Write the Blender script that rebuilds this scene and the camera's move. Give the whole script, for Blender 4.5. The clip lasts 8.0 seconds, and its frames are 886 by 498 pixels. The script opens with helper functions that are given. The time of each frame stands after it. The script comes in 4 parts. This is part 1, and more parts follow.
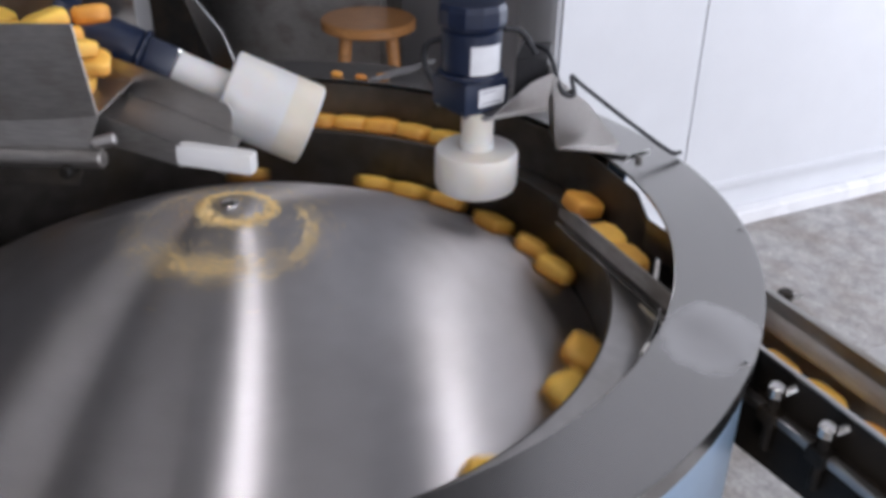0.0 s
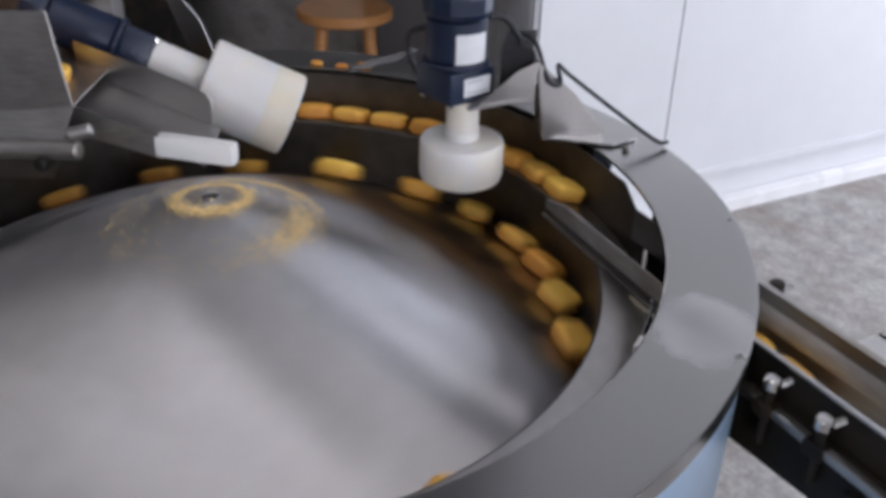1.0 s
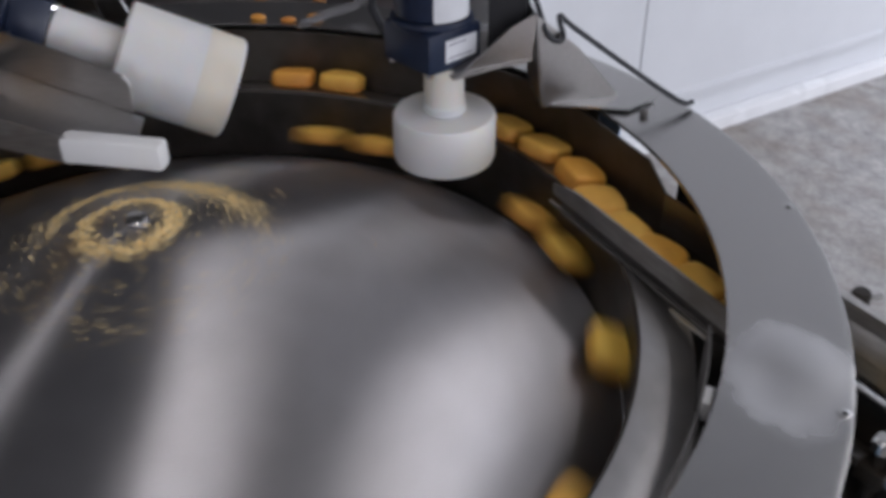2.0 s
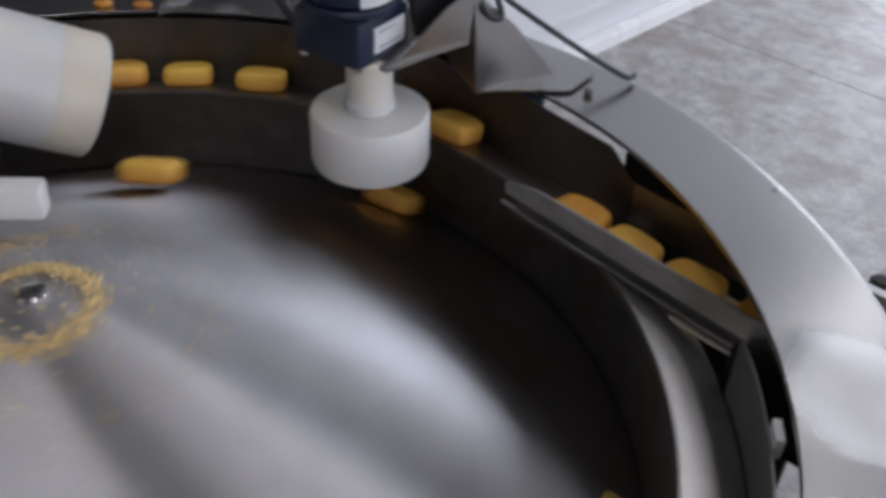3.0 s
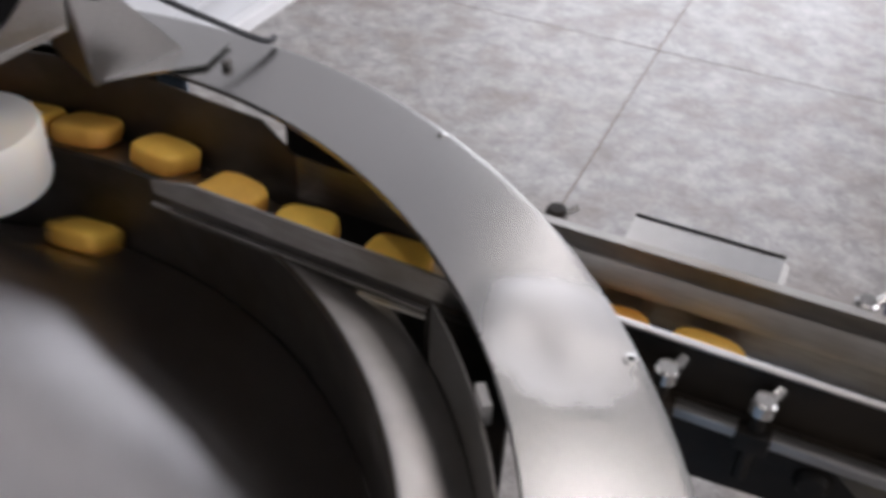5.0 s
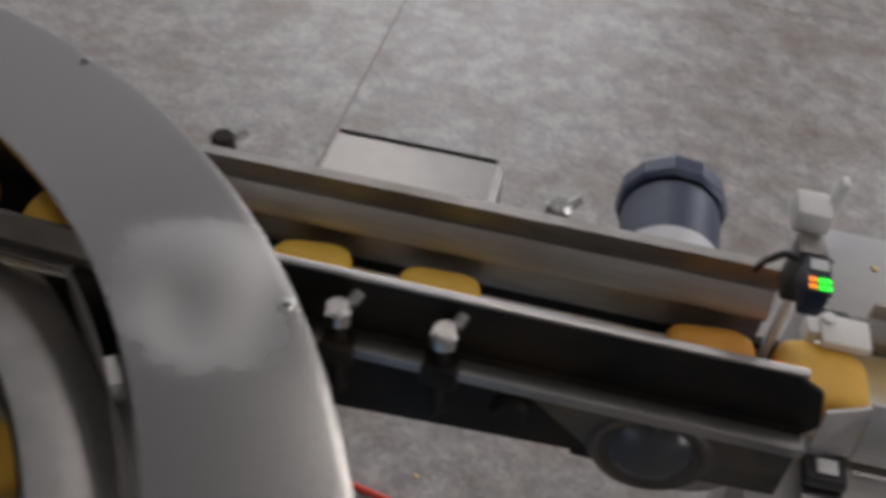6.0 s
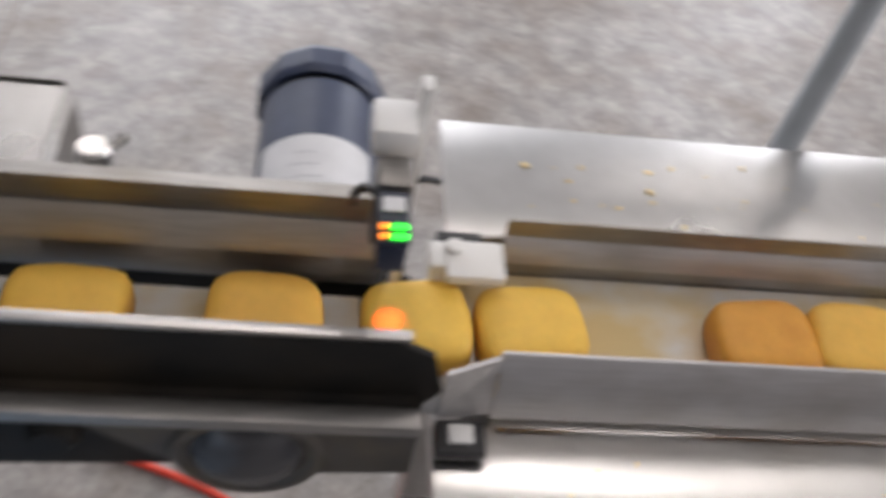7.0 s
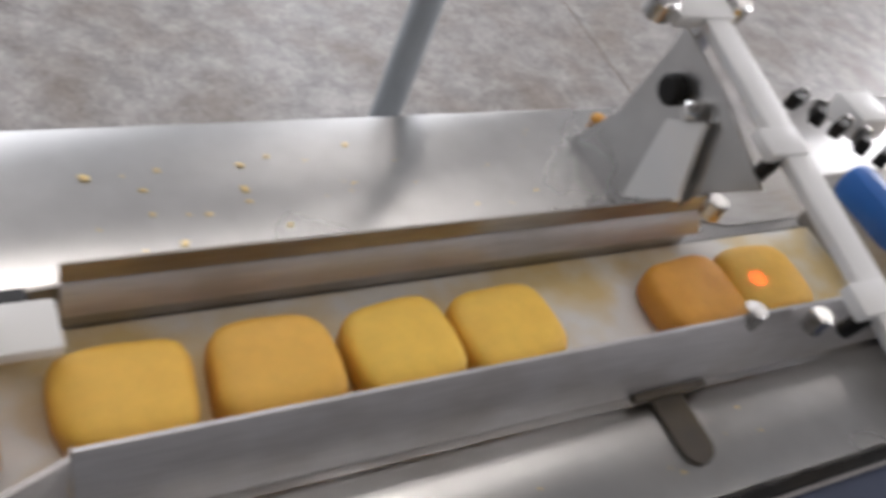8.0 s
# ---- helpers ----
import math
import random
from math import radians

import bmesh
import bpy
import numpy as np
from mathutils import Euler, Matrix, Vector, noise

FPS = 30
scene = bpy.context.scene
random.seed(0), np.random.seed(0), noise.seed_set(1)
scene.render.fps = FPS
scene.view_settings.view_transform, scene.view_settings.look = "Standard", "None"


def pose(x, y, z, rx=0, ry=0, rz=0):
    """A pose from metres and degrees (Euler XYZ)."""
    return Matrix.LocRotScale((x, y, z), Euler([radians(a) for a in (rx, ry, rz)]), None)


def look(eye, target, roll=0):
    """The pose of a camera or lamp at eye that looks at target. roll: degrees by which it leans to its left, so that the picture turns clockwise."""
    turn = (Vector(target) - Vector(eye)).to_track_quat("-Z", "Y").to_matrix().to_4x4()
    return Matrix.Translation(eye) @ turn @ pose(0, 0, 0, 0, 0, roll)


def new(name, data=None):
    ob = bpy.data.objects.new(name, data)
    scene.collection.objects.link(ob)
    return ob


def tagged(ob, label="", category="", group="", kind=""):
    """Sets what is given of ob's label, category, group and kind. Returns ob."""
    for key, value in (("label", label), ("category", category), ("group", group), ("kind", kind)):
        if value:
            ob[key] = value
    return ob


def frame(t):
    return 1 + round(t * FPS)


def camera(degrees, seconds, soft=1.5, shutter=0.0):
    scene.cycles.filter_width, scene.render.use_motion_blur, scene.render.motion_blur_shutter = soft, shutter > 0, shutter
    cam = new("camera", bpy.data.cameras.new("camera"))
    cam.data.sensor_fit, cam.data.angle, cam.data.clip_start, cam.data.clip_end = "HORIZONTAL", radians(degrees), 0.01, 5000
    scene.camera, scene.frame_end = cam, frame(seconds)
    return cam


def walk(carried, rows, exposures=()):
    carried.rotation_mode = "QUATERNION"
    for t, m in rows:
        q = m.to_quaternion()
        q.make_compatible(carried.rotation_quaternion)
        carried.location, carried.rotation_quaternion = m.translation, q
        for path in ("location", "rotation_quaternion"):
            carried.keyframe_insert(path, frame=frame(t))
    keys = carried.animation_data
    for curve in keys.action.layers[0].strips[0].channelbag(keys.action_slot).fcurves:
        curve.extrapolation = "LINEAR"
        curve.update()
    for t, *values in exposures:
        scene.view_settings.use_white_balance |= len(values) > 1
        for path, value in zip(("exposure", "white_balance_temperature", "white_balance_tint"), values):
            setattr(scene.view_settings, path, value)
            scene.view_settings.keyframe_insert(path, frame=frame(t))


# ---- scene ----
cam = camera(50.83, 8.0, soft=4.2, shutter=0.5)
PATH = [
    (0.0, pose(0.409, -0.823, 1.404, 61.21, -0.90, 12.57)),
    (0.5, pose(0.403, -0.823, 1.402, 61.01, -1.05, 11.90)),
    (1.0, pose(0.392, -0.810, 1.397, 60.65, -1.39, 11.01)),
    (1.5, pose(0.385, -0.710, 1.385, 58.31, 0.14, 10.84)),
    (3.0, pose(0.190, -0.469, 1.349, 52.49, -2.01, -6.54)),
    (3.5, pose(0.193, -0.446, 1.340, 52.77, -2.11, -12.04)),
    (4.0, pose(0.205, -0.424, 1.334, 52.29, -2.95, -17.32)),
    (5.5, pose(0.297, -0.415, 1.300, 49.64, -3.13, -33.20)),
    (6.0, pose(0.367, -0.416, 1.283, 46.69, -4.53, -39.21)),
    (6.5, pose(0.449, -0.429, 1.263, 43.53, -3.85, -42.48)),
    (7.0, pose(0.522, -0.417, 1.231, 40.93, -8.71, -54.34)),
    (7.3, pose(0.559, -0.401, 1.215, 41.00, -11.76, -63.25)),
    (7.5, pose(0.578, -0.402, 1.207, 41.92, -13.43, -68.28)),
    (7.7, pose(0.590, -0.397, 1.197, 42.60, -15.75, -72.77)),
    (8.0, pose(0.603, -0.413, 1.199, 42.98, -18.43, -76.24)),
]
EXPOSURES = [(0.0, 0.38, 6150, 17), (0.5, 0.34, 6150, 17), (1.0, 0.24, 6150, 17), (1.5, 0.06, 6150, 17), (3.0, -0.2, 6100, 16), (4.0, 0.13, 6250, 18), (5.5, -0.22, 6650, 17), (6.0, -0.52, 6750, 16), (6.5, -0.16, 6800, 17), (7.0, 0.28, 6750, 16), (8.0, 0.12, 6600, 15)]
walk(cam, PATH, EXPOSURES)

ZR = 0.95           # height of the feeder's rim above the floor
TH = -51.9          # heading of the conveyors
BOWL = pose(0, 0, ZR)
CONV = pose(0, 0, ZR, 0, 0, TH)   # x along the conveyors, y across to the far side
ROOM = pose(0, 0, 0, 0, 0, TH)
CONE_SPEED = 283.0  # of the cone, degrees a second, clockwise
DOME_SPEED = 150.0  # of the biscuits that slide on its edge

# ---- light ----
world = bpy.data.worlds.new("world")
scene.world = world
world.use_nodes = True
wn = world.node_tree
sky = wn.nodes.new("ShaderNodeTexSky")
sky.sky_type, sky.sun_disc = "NISHITA", False
sky.sun_elevation, sky.sun_rotation = radians(50), radians(120)
wn.links.new(sky.outputs[0], wn.nodes["Background"].inputs[0])
wn.nodes["Background"].inputs[1].default_value = 0.06


def area_lamp(name, m, sx, sy, watts, colour=(1, 1, 1)):
    data = bpy.data.lights.new(name, "AREA")
    data.shape, data.size, data.size_y, data.energy, data.color = "RECTANGLE", sx, sy, watts, colour
    ob = new(name, data)
    ob.matrix_world = m
    return ob


# ---- materials ----
def material(name, colour, rough=0.5, metal=0.0, vary=0.12, scale=30.0, bump=0.0, bump_scale=200.0, stain=None, stain_amount=0.0, stain_scale=6.0,
             stretch=(1, 1, 1), rough_vary=0.1, spec=0.5, trans=0.0, coat=0.0, per_object=0.0, sss=0.0, aniso=0.0, tangent="", grain_way=(1, 0, 0), chips=0.0, low=None, stain_from=0.48):
    """A node material: base colour with fine grain and broad stains, roughness that varies, fine relief."""
    m = bpy.data.materials.new(name)
    m.use_nodes = True
    nt = m.node_tree
    n, l = nt.nodes, nt.links
    bsdf = n["Principled BSDF"]
    tc = n.new("ShaderNodeTexCoord")
    mp = n.new("ShaderNodeMapping")
    mp.inputs["Scale"].default_value = stretch
    l.new(tc.outputs["Object"], mp.inputs[0])
    grain = n.new("ShaderNodeTexNoise")
    grain.inputs["Scale"].default_value, grain.inputs["Detail"].default_value = scale, 6
    l.new(mp.outputs[0], grain.inputs[0])
    big = n.new("ShaderNodeTexNoise")
    big.inputs["Scale"].default_value, big.inputs["Detail"].default_value = stain_scale, 4
    l.new(tc.outputs["Object"], big.inputs[0])
    ramp = n.new("ShaderNodeMapRange")
    ramp.inputs[1].default_value, ramp.inputs[2].default_value = 0.3, 0.7
    ramp.inputs[3].default_value, ramp.inputs[4].default_value = 1 - vary, 1 + vary
    l.new(grain.outputs[0], ramp.inputs[0])
    mul = n.new("ShaderNodeMix")
    mul.data_type, mul.blend_type = "RGBA", "MULTIPLY"
    mul.inputs[0].default_value = 1
    mul.inputs[6].default_value = (*colour, 1)
    l.new(ramp.outputs[0], mul.inputs[7])
    out = mul.outputs[2]
    if stain:
        sr = n.new("ShaderNodeMapRange")
        sr.inputs[1].default_value, sr.inputs[2].default_value = stain_from, stain_from + 0.24
        sr.inputs[3].default_value, sr.inputs[4].default_value = 0, stain_amount
        l.new(big.outputs[0], sr.inputs[0])
        mx = n.new("ShaderNodeMix")
        mx.data_type = "RGBA"
        mx.inputs[7].default_value = (*stain, 1)
        l.new(sr.outputs[0], mx.inputs[0])
        l.new(out, mx.inputs[6])
        out = mx.outputs[2]
    if chips:
        vo = n.new("ShaderNodeTexVoronoi")
        vo.inputs["Scale"].default_value = 110
        l.new(tc.outputs["Object"], vo.inputs["Vector"])
        sx = n.new("ShaderNodeSeparateColor")
        l.new(vo.outputs["Color"], sx.inputs[0])
        cr = n.new("ShaderNodeMapRange")
        cr.inputs[3].default_value, cr.inputs[4].default_value = 1 - chips, 1 + chips
        l.new(sx.outputs[0], cr.inputs[0])
        cm = n.new("ShaderNodeMix")
        cm.data_type, cm.blend_type = "RGBA", "MULTIPLY"
        cm.inputs[0].default_value = 1
        l.new(out, cm.inputs[6])
        l.new(cr.outputs[0], cm.inputs[7])
        out = cm.outputs[2]
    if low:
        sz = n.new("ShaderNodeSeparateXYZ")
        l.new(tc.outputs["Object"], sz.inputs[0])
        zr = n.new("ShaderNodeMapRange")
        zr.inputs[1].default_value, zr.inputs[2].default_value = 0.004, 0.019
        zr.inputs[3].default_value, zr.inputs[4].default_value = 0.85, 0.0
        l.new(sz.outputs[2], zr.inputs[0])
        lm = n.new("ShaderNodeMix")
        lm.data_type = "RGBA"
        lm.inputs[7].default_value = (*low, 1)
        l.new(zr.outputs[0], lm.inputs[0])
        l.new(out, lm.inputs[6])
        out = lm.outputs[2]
    if per_object:
        oi = n.new("ShaderNodeObjectInfo")
        hs = n.new("ShaderNodeHueSaturation")
        r2 = n.new("ShaderNodeMapRange")
        r2.inputs[3].default_value, r2.inputs[4].default_value = 1 - per_object, 1 + per_object * 0.4
        l.new(oi.outputs["Random"], r2.inputs[0])
        l.new(r2.outputs[0], hs.inputs["Value"])
        r3 = n.new("ShaderNodeMapRange")
        r3.inputs[3].default_value, r3.inputs[4].default_value = 0.488, 0.506
        l.new(oi.outputs["Random"], r3.inputs[0])
        l.new(r3.outputs[0], hs.inputs["Hue"])
        l.new(out, hs.inputs["Color"])
        out = hs.outputs[0]
    l.new(out, bsdf.inputs["Base Color"])
    rr = n.new("ShaderNodeMapRange")
    rr.inputs[3].default_value, rr.inputs[4].default_value = max(0.02, rough - rough_vary), min(1, rough + rough_vary)
    l.new(big.outputs[0], rr.inputs[0])
    l.new(rr.outputs[0], bsdf.inputs["Roughness"])
    bsdf.inputs["Metallic"].default_value = metal
    bsdf.inputs["Specular IOR Level"].default_value = spec
    bsdf.inputs["Coat Weight"].default_value = coat
    bsdf.inputs["Transmission Weight"].default_value = trans
    if sss:
        bsdf.inputs["Subsurface Weight"].default_value = sss
        bsdf.inputs["Subsurface Radius"].default_value = (0.012, 0.008, 0.005)
        bsdf.inputs["Subsurface Scale"].default_value = 1
    if bump:
        bt = n.new("ShaderNodeTexNoise")
        bt.inputs["Scale"].default_value, bt.inputs["Detail"].default_value = bump_scale, 5
        l.new(mp.outputs[0], bt.inputs[0])
        b = n.new("ShaderNodeBump")
        b.inputs["Strength"].default_value, b.inputs["Distance"].default_value = bump, 0.002
        l.new(bt.outputs[0], b.inputs["Height"])
        l.new(b.outputs[0], bsdf.inputs["Normal"])
    if aniso:
        bsdf.inputs["Anisotropic"].default_value = aniso
        if tangent == "SHEET":
            vt = n.new("ShaderNodeVectorTransform")
            vt.vector_type, vt.convert_from, vt.convert_to = "VECTOR", "OBJECT", "WORLD"
            vt.inputs[0].default_value = grain_way
            l.new(vt.outputs[0], bsdf.inputs["Tangent"])
        elif tangent:
            tg = n.new("ShaderNodeTangent")
            tg.direction_type, tg.axis = "RADIAL", tangent
            l.new(tg.outputs[0], bsdf.inputs["Tangent"])
    return m


def dent_sheen(m, place, turn, half, rough, colour):
    """The dent's bright reflection put into the metal of m: an oval, rougher and paler inside, with an uneven edge."""
    nt = m.node_tree
    n, l = nt.nodes, nt.links
    bsdf = n["Principled BSDF"]
    tc = n.new("ShaderNodeTexCoord")
    mp = n.new("ShaderNodeMapping")
    mp.vector_type = "TEXTURE"
    mp.inputs["Location"].default_value, mp.inputs["Rotation"].default_value, mp.inputs["Scale"].default_value = place, (0, 0, radians(turn)), half
    l.new(tc.outputs["Object"], mp.inputs[0])
    ln = n.new("ShaderNodeVectorMath")
    ln.operation = "LENGTH"
    l.new(mp.outputs[0], ln.inputs[0])
    nz = n.new("ShaderNodeTexNoise")
    nz.inputs["Scale"].default_value, nz.inputs["Detail"].default_value = 38, 5
    l.new(tc.outputs["Object"], nz.inputs[0])
    ad = n.new("ShaderNodeMath")
    ad.operation = "MULTIPLY_ADD"
    ad.inputs[1].default_value = 0.55
    l.new(nz.outputs[0], ad.inputs[0])
    l.new(ln.outputs["Value"], ad.inputs[2])
    mr = n.new("ShaderNodeMapRange")
    mr.inputs[1].default_value, mr.inputs[2].default_value, mr.inputs[3].default_value, mr.inputs[4].default_value = 1.05, 1.42, 1.0, 0.0
    l.new(ad.outputs[0], mr.inputs[0])
    for socket, value, kind in (("Roughness", rough, "FLOAT"), ("Base Color", (*colour, 1), "RGBA")):
        mx = n.new("ShaderNodeMix")
        mx.data_type = kind
        a, b, o = (2, 3, 0) if kind == "FLOAT" else (6, 7, 2)
        l.new(bsdf.inputs[socket].links[0].from_socket, mx.inputs[a])
        mx.inputs[b].default_value = value
        l.new(mr.outputs[0], mx.inputs[0])
        l.new(mx.outputs[o], bsdf.inputs[socket])


def glow(name, colour, strength):
    m = bpy.data.materials.new(name)
    m.use_nodes = True
    b = m.node_tree.nodes["Principled BSDF"]
    b.inputs["Base Color"].default_value = (*colour, 1)
    b.inputs["Emission Color"].default_value = (*colour, 1)
    b.inputs["Emission Strength"].default_value = strength
    return m


steel = material("brushed_steel", (0.50, 0.49, 0.48), 0.30, 1.0, 0.10, 60, 0.04, 300, stretch=(1, 14, 14), stain=(0.36, 0.34, 0.31), stain_amount=0.3)
steel_rim = material("rim_steel", (0.445, 0.44, 0.43), 0.24, 1.0, 0.03, 160, stretch=(1, 6, 6), rough_vary=0.025, stain_scale=12)
# the bright reflection on the dent, put into colour and roughness
dent_sheen(steel_rim, (0.4965, -0.1125, 0), -12.8, (0.043, 0.054, 1), 0.32, (0.58, 0.575, 0.57))
skirt_blue = material("pale_blue_steel", (0.36, 0.50, 0.66), 0.32, 0.35, 0.06, 30, 0.0, stain=(0.30, 0.42, 0.56), stain_amount=0.5, stain_scale=9)
steel_dome = material("spun_steel", (0.50, 0.49, 0.50), 0.375, 1.0, 0.06, 30, 0.0, stain=(0.42, 0.40, 0.37), stain_amount=0.3, stain_scale=5, rough_vary=0.02, aniso=1.0, tangent="SHEET", grain_way=(0.122, -0.993, 0))
steel_ring = material("ring_steel", (0.50, 0.49, 0.48), 0.36, 1.0, 0.08, 50, 0.03, 200, stain=(0.36, 0.33, 0.28), stain_amount=0.4, aniso=0.5, tangent="Z")
steel_dark = material("worn_steel", (0.42, 0.41, 0.395), 0.42, 1.0, 0.14, 40, 0.05, 200, stretch=(1, 8, 8), stain=(0.22, 0.185, 0.145), stain_amount=0.6, stain_scale=12)
steel_bright = material("polished_plate", (0.56, 0.555, 0.545), 0.28, 1.0, 0.05, 60, 0.02, 200, stain=(0.5, 0.49, 0.46), stain_amount=0.25, stain_scale=8, rough_vary=0.03, aniso=0.7, tangent="SHEET")
chrome = material("screw_chrome", (0.72, 0.71, 0.69), 0.18, 1.0, 0.05, 80)
black_metal = material("black_frame", (0.011, 0.0105, 0.010), 0.5, 0.0, 0.3, 40, 0.05, 200, stain=(0.05, 0.035, 0.021), stain_amount=0.4, stain_scale=16, spec=0.2, stain_from=0.45)
black_worn = material("worn_black", (0.055, 0.050, 0.046), 0.42, 0.0, 0.3, 40, 0.05, 200, stain=(0.13, 0.10, 0.06), stain_amount=0.7, stain_scale=30, stain_from=0.42)
black_gloss = material("glossy_black", (0.05, 0.05, 0.054), 0.22, 0.0, 0.2, 40)
steel_grey = material("grey_rail_steel", (0.55, 0.54, 0.54), 0.42, 0.7, 0.08, 50, 0.03, 250, stretch=(1, 12, 12), stain=(0.30, 0.26, 0.21), stain_amount=0.5, stain_scale=16)
black_plastic = material("black_plastic", (0.02, 0.02, 0.022), 0.45, 0.0, 0.2, 60)
navy = material("navy_paint", (0.007, 0.014, 0.038), 0.38, 0.0, 0.15, 60, 0.05, 300, stain=(0.03, 0.05, 0.09), stain_amount=0.4)
slate_blue = material("slate_paint", (0.045, 0.062, 0.115), 0.42, 0.0, 0.12, 60, 0.04, 300, stain=(0.09, 0.10, 0.14), stain_amount=0.4)
white_label = material("white_label", (0.72, 0.73, 0.75), 0.45, 0.0, 0.05, 60)
label_ink = material("label_ink", (0.30, 0.30, 0.34), 0.6, 0.0, 0.1, 60)
nylon = material("nylon", (0.68, 0.675, 0.66), 0.42, 0.0, 0.03, 20, stain=(0.78, 0.66, 0.42), stain_amount=0.45, stain_scale=9, sss=0.35)
white_plastic = material("white_plastic", (0.80, 0.80, 0.79), 0.4, 0.0, 0.03, 30, stain=(0.7, 0.66, 0.56), stain_amount=0.3, stain_scale=15)
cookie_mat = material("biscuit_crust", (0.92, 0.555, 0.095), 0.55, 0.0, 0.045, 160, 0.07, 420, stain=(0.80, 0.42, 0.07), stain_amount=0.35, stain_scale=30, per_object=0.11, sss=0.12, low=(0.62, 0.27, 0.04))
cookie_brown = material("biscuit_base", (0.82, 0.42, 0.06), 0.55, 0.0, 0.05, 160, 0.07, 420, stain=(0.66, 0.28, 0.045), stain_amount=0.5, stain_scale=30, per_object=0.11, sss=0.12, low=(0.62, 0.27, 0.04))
nylon_yellow = material("stained_nylon", (0.70, 0.645, 0.53), 0.45, 0.0, 0.05, 20, stain=(0.66, 0.665, 0.65), stain_amount=0.6, stain_scale=14, sss=0.3)
steel_satin = material("satin_steel", (0.60, 0.585, 0.56), 0.52, 0.75, 0.12, 50, 0.04, 250, stretch=(1, 12, 12), stain=(0.42, 0.38, 0.32), stain_amount=0.5, stain_scale=14)
steel_mid = material("dull_steel", (0.20, 0.19, 0.18), 0.40, 1.0, 0.14, 40, 0.05, 200, stretch=(1, 8, 8), stain=(0.15, 0.13, 0.10), stain_amount=0.5, stain_scale=10)
crumb_mat = material("crumbs", (0.88, 0.68, 0.33), 0.8, 0.0, 0.25, 300, 0.2, 300, per_object=0.1)
belt_white = material("white_belt", (0.82, 0.81, 0.78), 0.5, 0.0, 0.04, 40, 0.04, 300, stain=(0.74, 0.54, 0.20), stain_amount=0.85, stain_scale=24, stain_from=0.37)
floor_mat = material("terrazzo", (0.335, 0.32, 0.305), 0.42, 0.0, 0.28, 17, 0.0, 60, stain=(0.20, 0.158, 0.125), stain_amount=0.6, stain_scale=6, per_object=0.05, chips=0.17, stain_from=0.44)
joint_mat = material("floor_joint", (0.24, 0.19, 0.15), 0.7, 0.0, 0.3, 30)
wall_white = material("white_panel", (0.72, 0.73, 0.745), 0.4, 0.0, 0.02, 8, 0.02, 20, stain=(0.66, 0.67, 0.69), stain_amount=0.4, stain_scale=1.5)
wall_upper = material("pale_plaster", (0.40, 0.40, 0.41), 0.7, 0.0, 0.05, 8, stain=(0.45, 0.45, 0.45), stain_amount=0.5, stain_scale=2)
# dark grey, so that the steel reflects a dim room
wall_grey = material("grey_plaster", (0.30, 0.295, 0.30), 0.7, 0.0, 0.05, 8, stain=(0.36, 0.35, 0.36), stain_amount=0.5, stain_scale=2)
trim_white = material("white_trim", (0.88, 0.88, 0.88), 0.25, 0.0, 0.03, 10)
ceiling_mat = material("ceiling_paint", (0.30, 0.30, 0.30), 0.8, 0.0, 0.04, 5)
wood = material("stool_wood", (0.46, 0.215, 0.07), 0.4, 0.0, 0.22, 18, 0.03, 80, stretch=(1, 9, 9), coat=0.2)
rubber_red = material("red_hose", (0.75, 0.06, 0.03), 0.4, 0.0, 0.05, 40)
cable_mat = material("black_cable", (0.015, 0.016, 0.02), 0.5, 0.0, 0.1, 60)
grey_tube = material("grey_tube", (0.42, 0.46, 0.49), 0.4, 0.0, 0.08, 30)
blue_plastic = material("blue_plastic", (0.01, 0.12, 0.42), 0.4, 0.0, 0.1, 40)
film_mat = material("clear_film", (0.7, 0.7, 0.72), 0.12, 0.0, 0.1, 40, 0.4, 40, trans=0.75)
green_led = glow("green_light", (0.0, 0.85, 0.04), 2.5)
amber_led = glow("amber_light", (1.0, 0.25, 0.02), 2)
# brown stains, with the shadow inside the bowl also put into the dark base
wall_dirty_shade = material("stained_shade_steel", (0.11, 0.10, 0.09), 0.5, 1.0, 0.2, 30, 0.05, 120, stain=(0.10, 0.075, 0.045), stain_amount=0.6, stain_scale=9)
tube_glow = glow("lamp_diffuser", (1.0, 0.98, 0.95), 0.8)


# ---- mesh helpers ----
def box(bm, x0, x1, y0, y1, z0, z1, bevel=0.0, m=None):
    r = bmesh.ops.create_cube(bm, size=1)
    vs = r["verts"]
    for q in vs:
        q.co = Vector((x0 + (q.co.x + 0.5) * (x1 - x0), y0 + (q.co.y + 0.5) * (y1 - y0), z0 + (q.co.z + 0.5) * (z1 - z0)))
    if bevel:
        es = list({e for q in vs for e in q.link_edges})
        out = bmesh.ops.bevel(bm, geom=es, offset=bevel, segments=2, profile=0.6, affect="EDGES", clamp_overlap=True)
        vs = list({q for f in out["faces"] for q in f.verts} | {q for q in vs if q.is_valid})
    if m is not None:
        for q in vs:
            q.co = m @ q.co
    return bm


def along(p0, p1):
    """Pose at p0 with its z towards p1."""
    d = Vector(p1) - Vector(p0)
    return Matrix.Translation(p0) @ d.to_track_quat("Z", "Y").to_matrix().to_4x4(), d.length


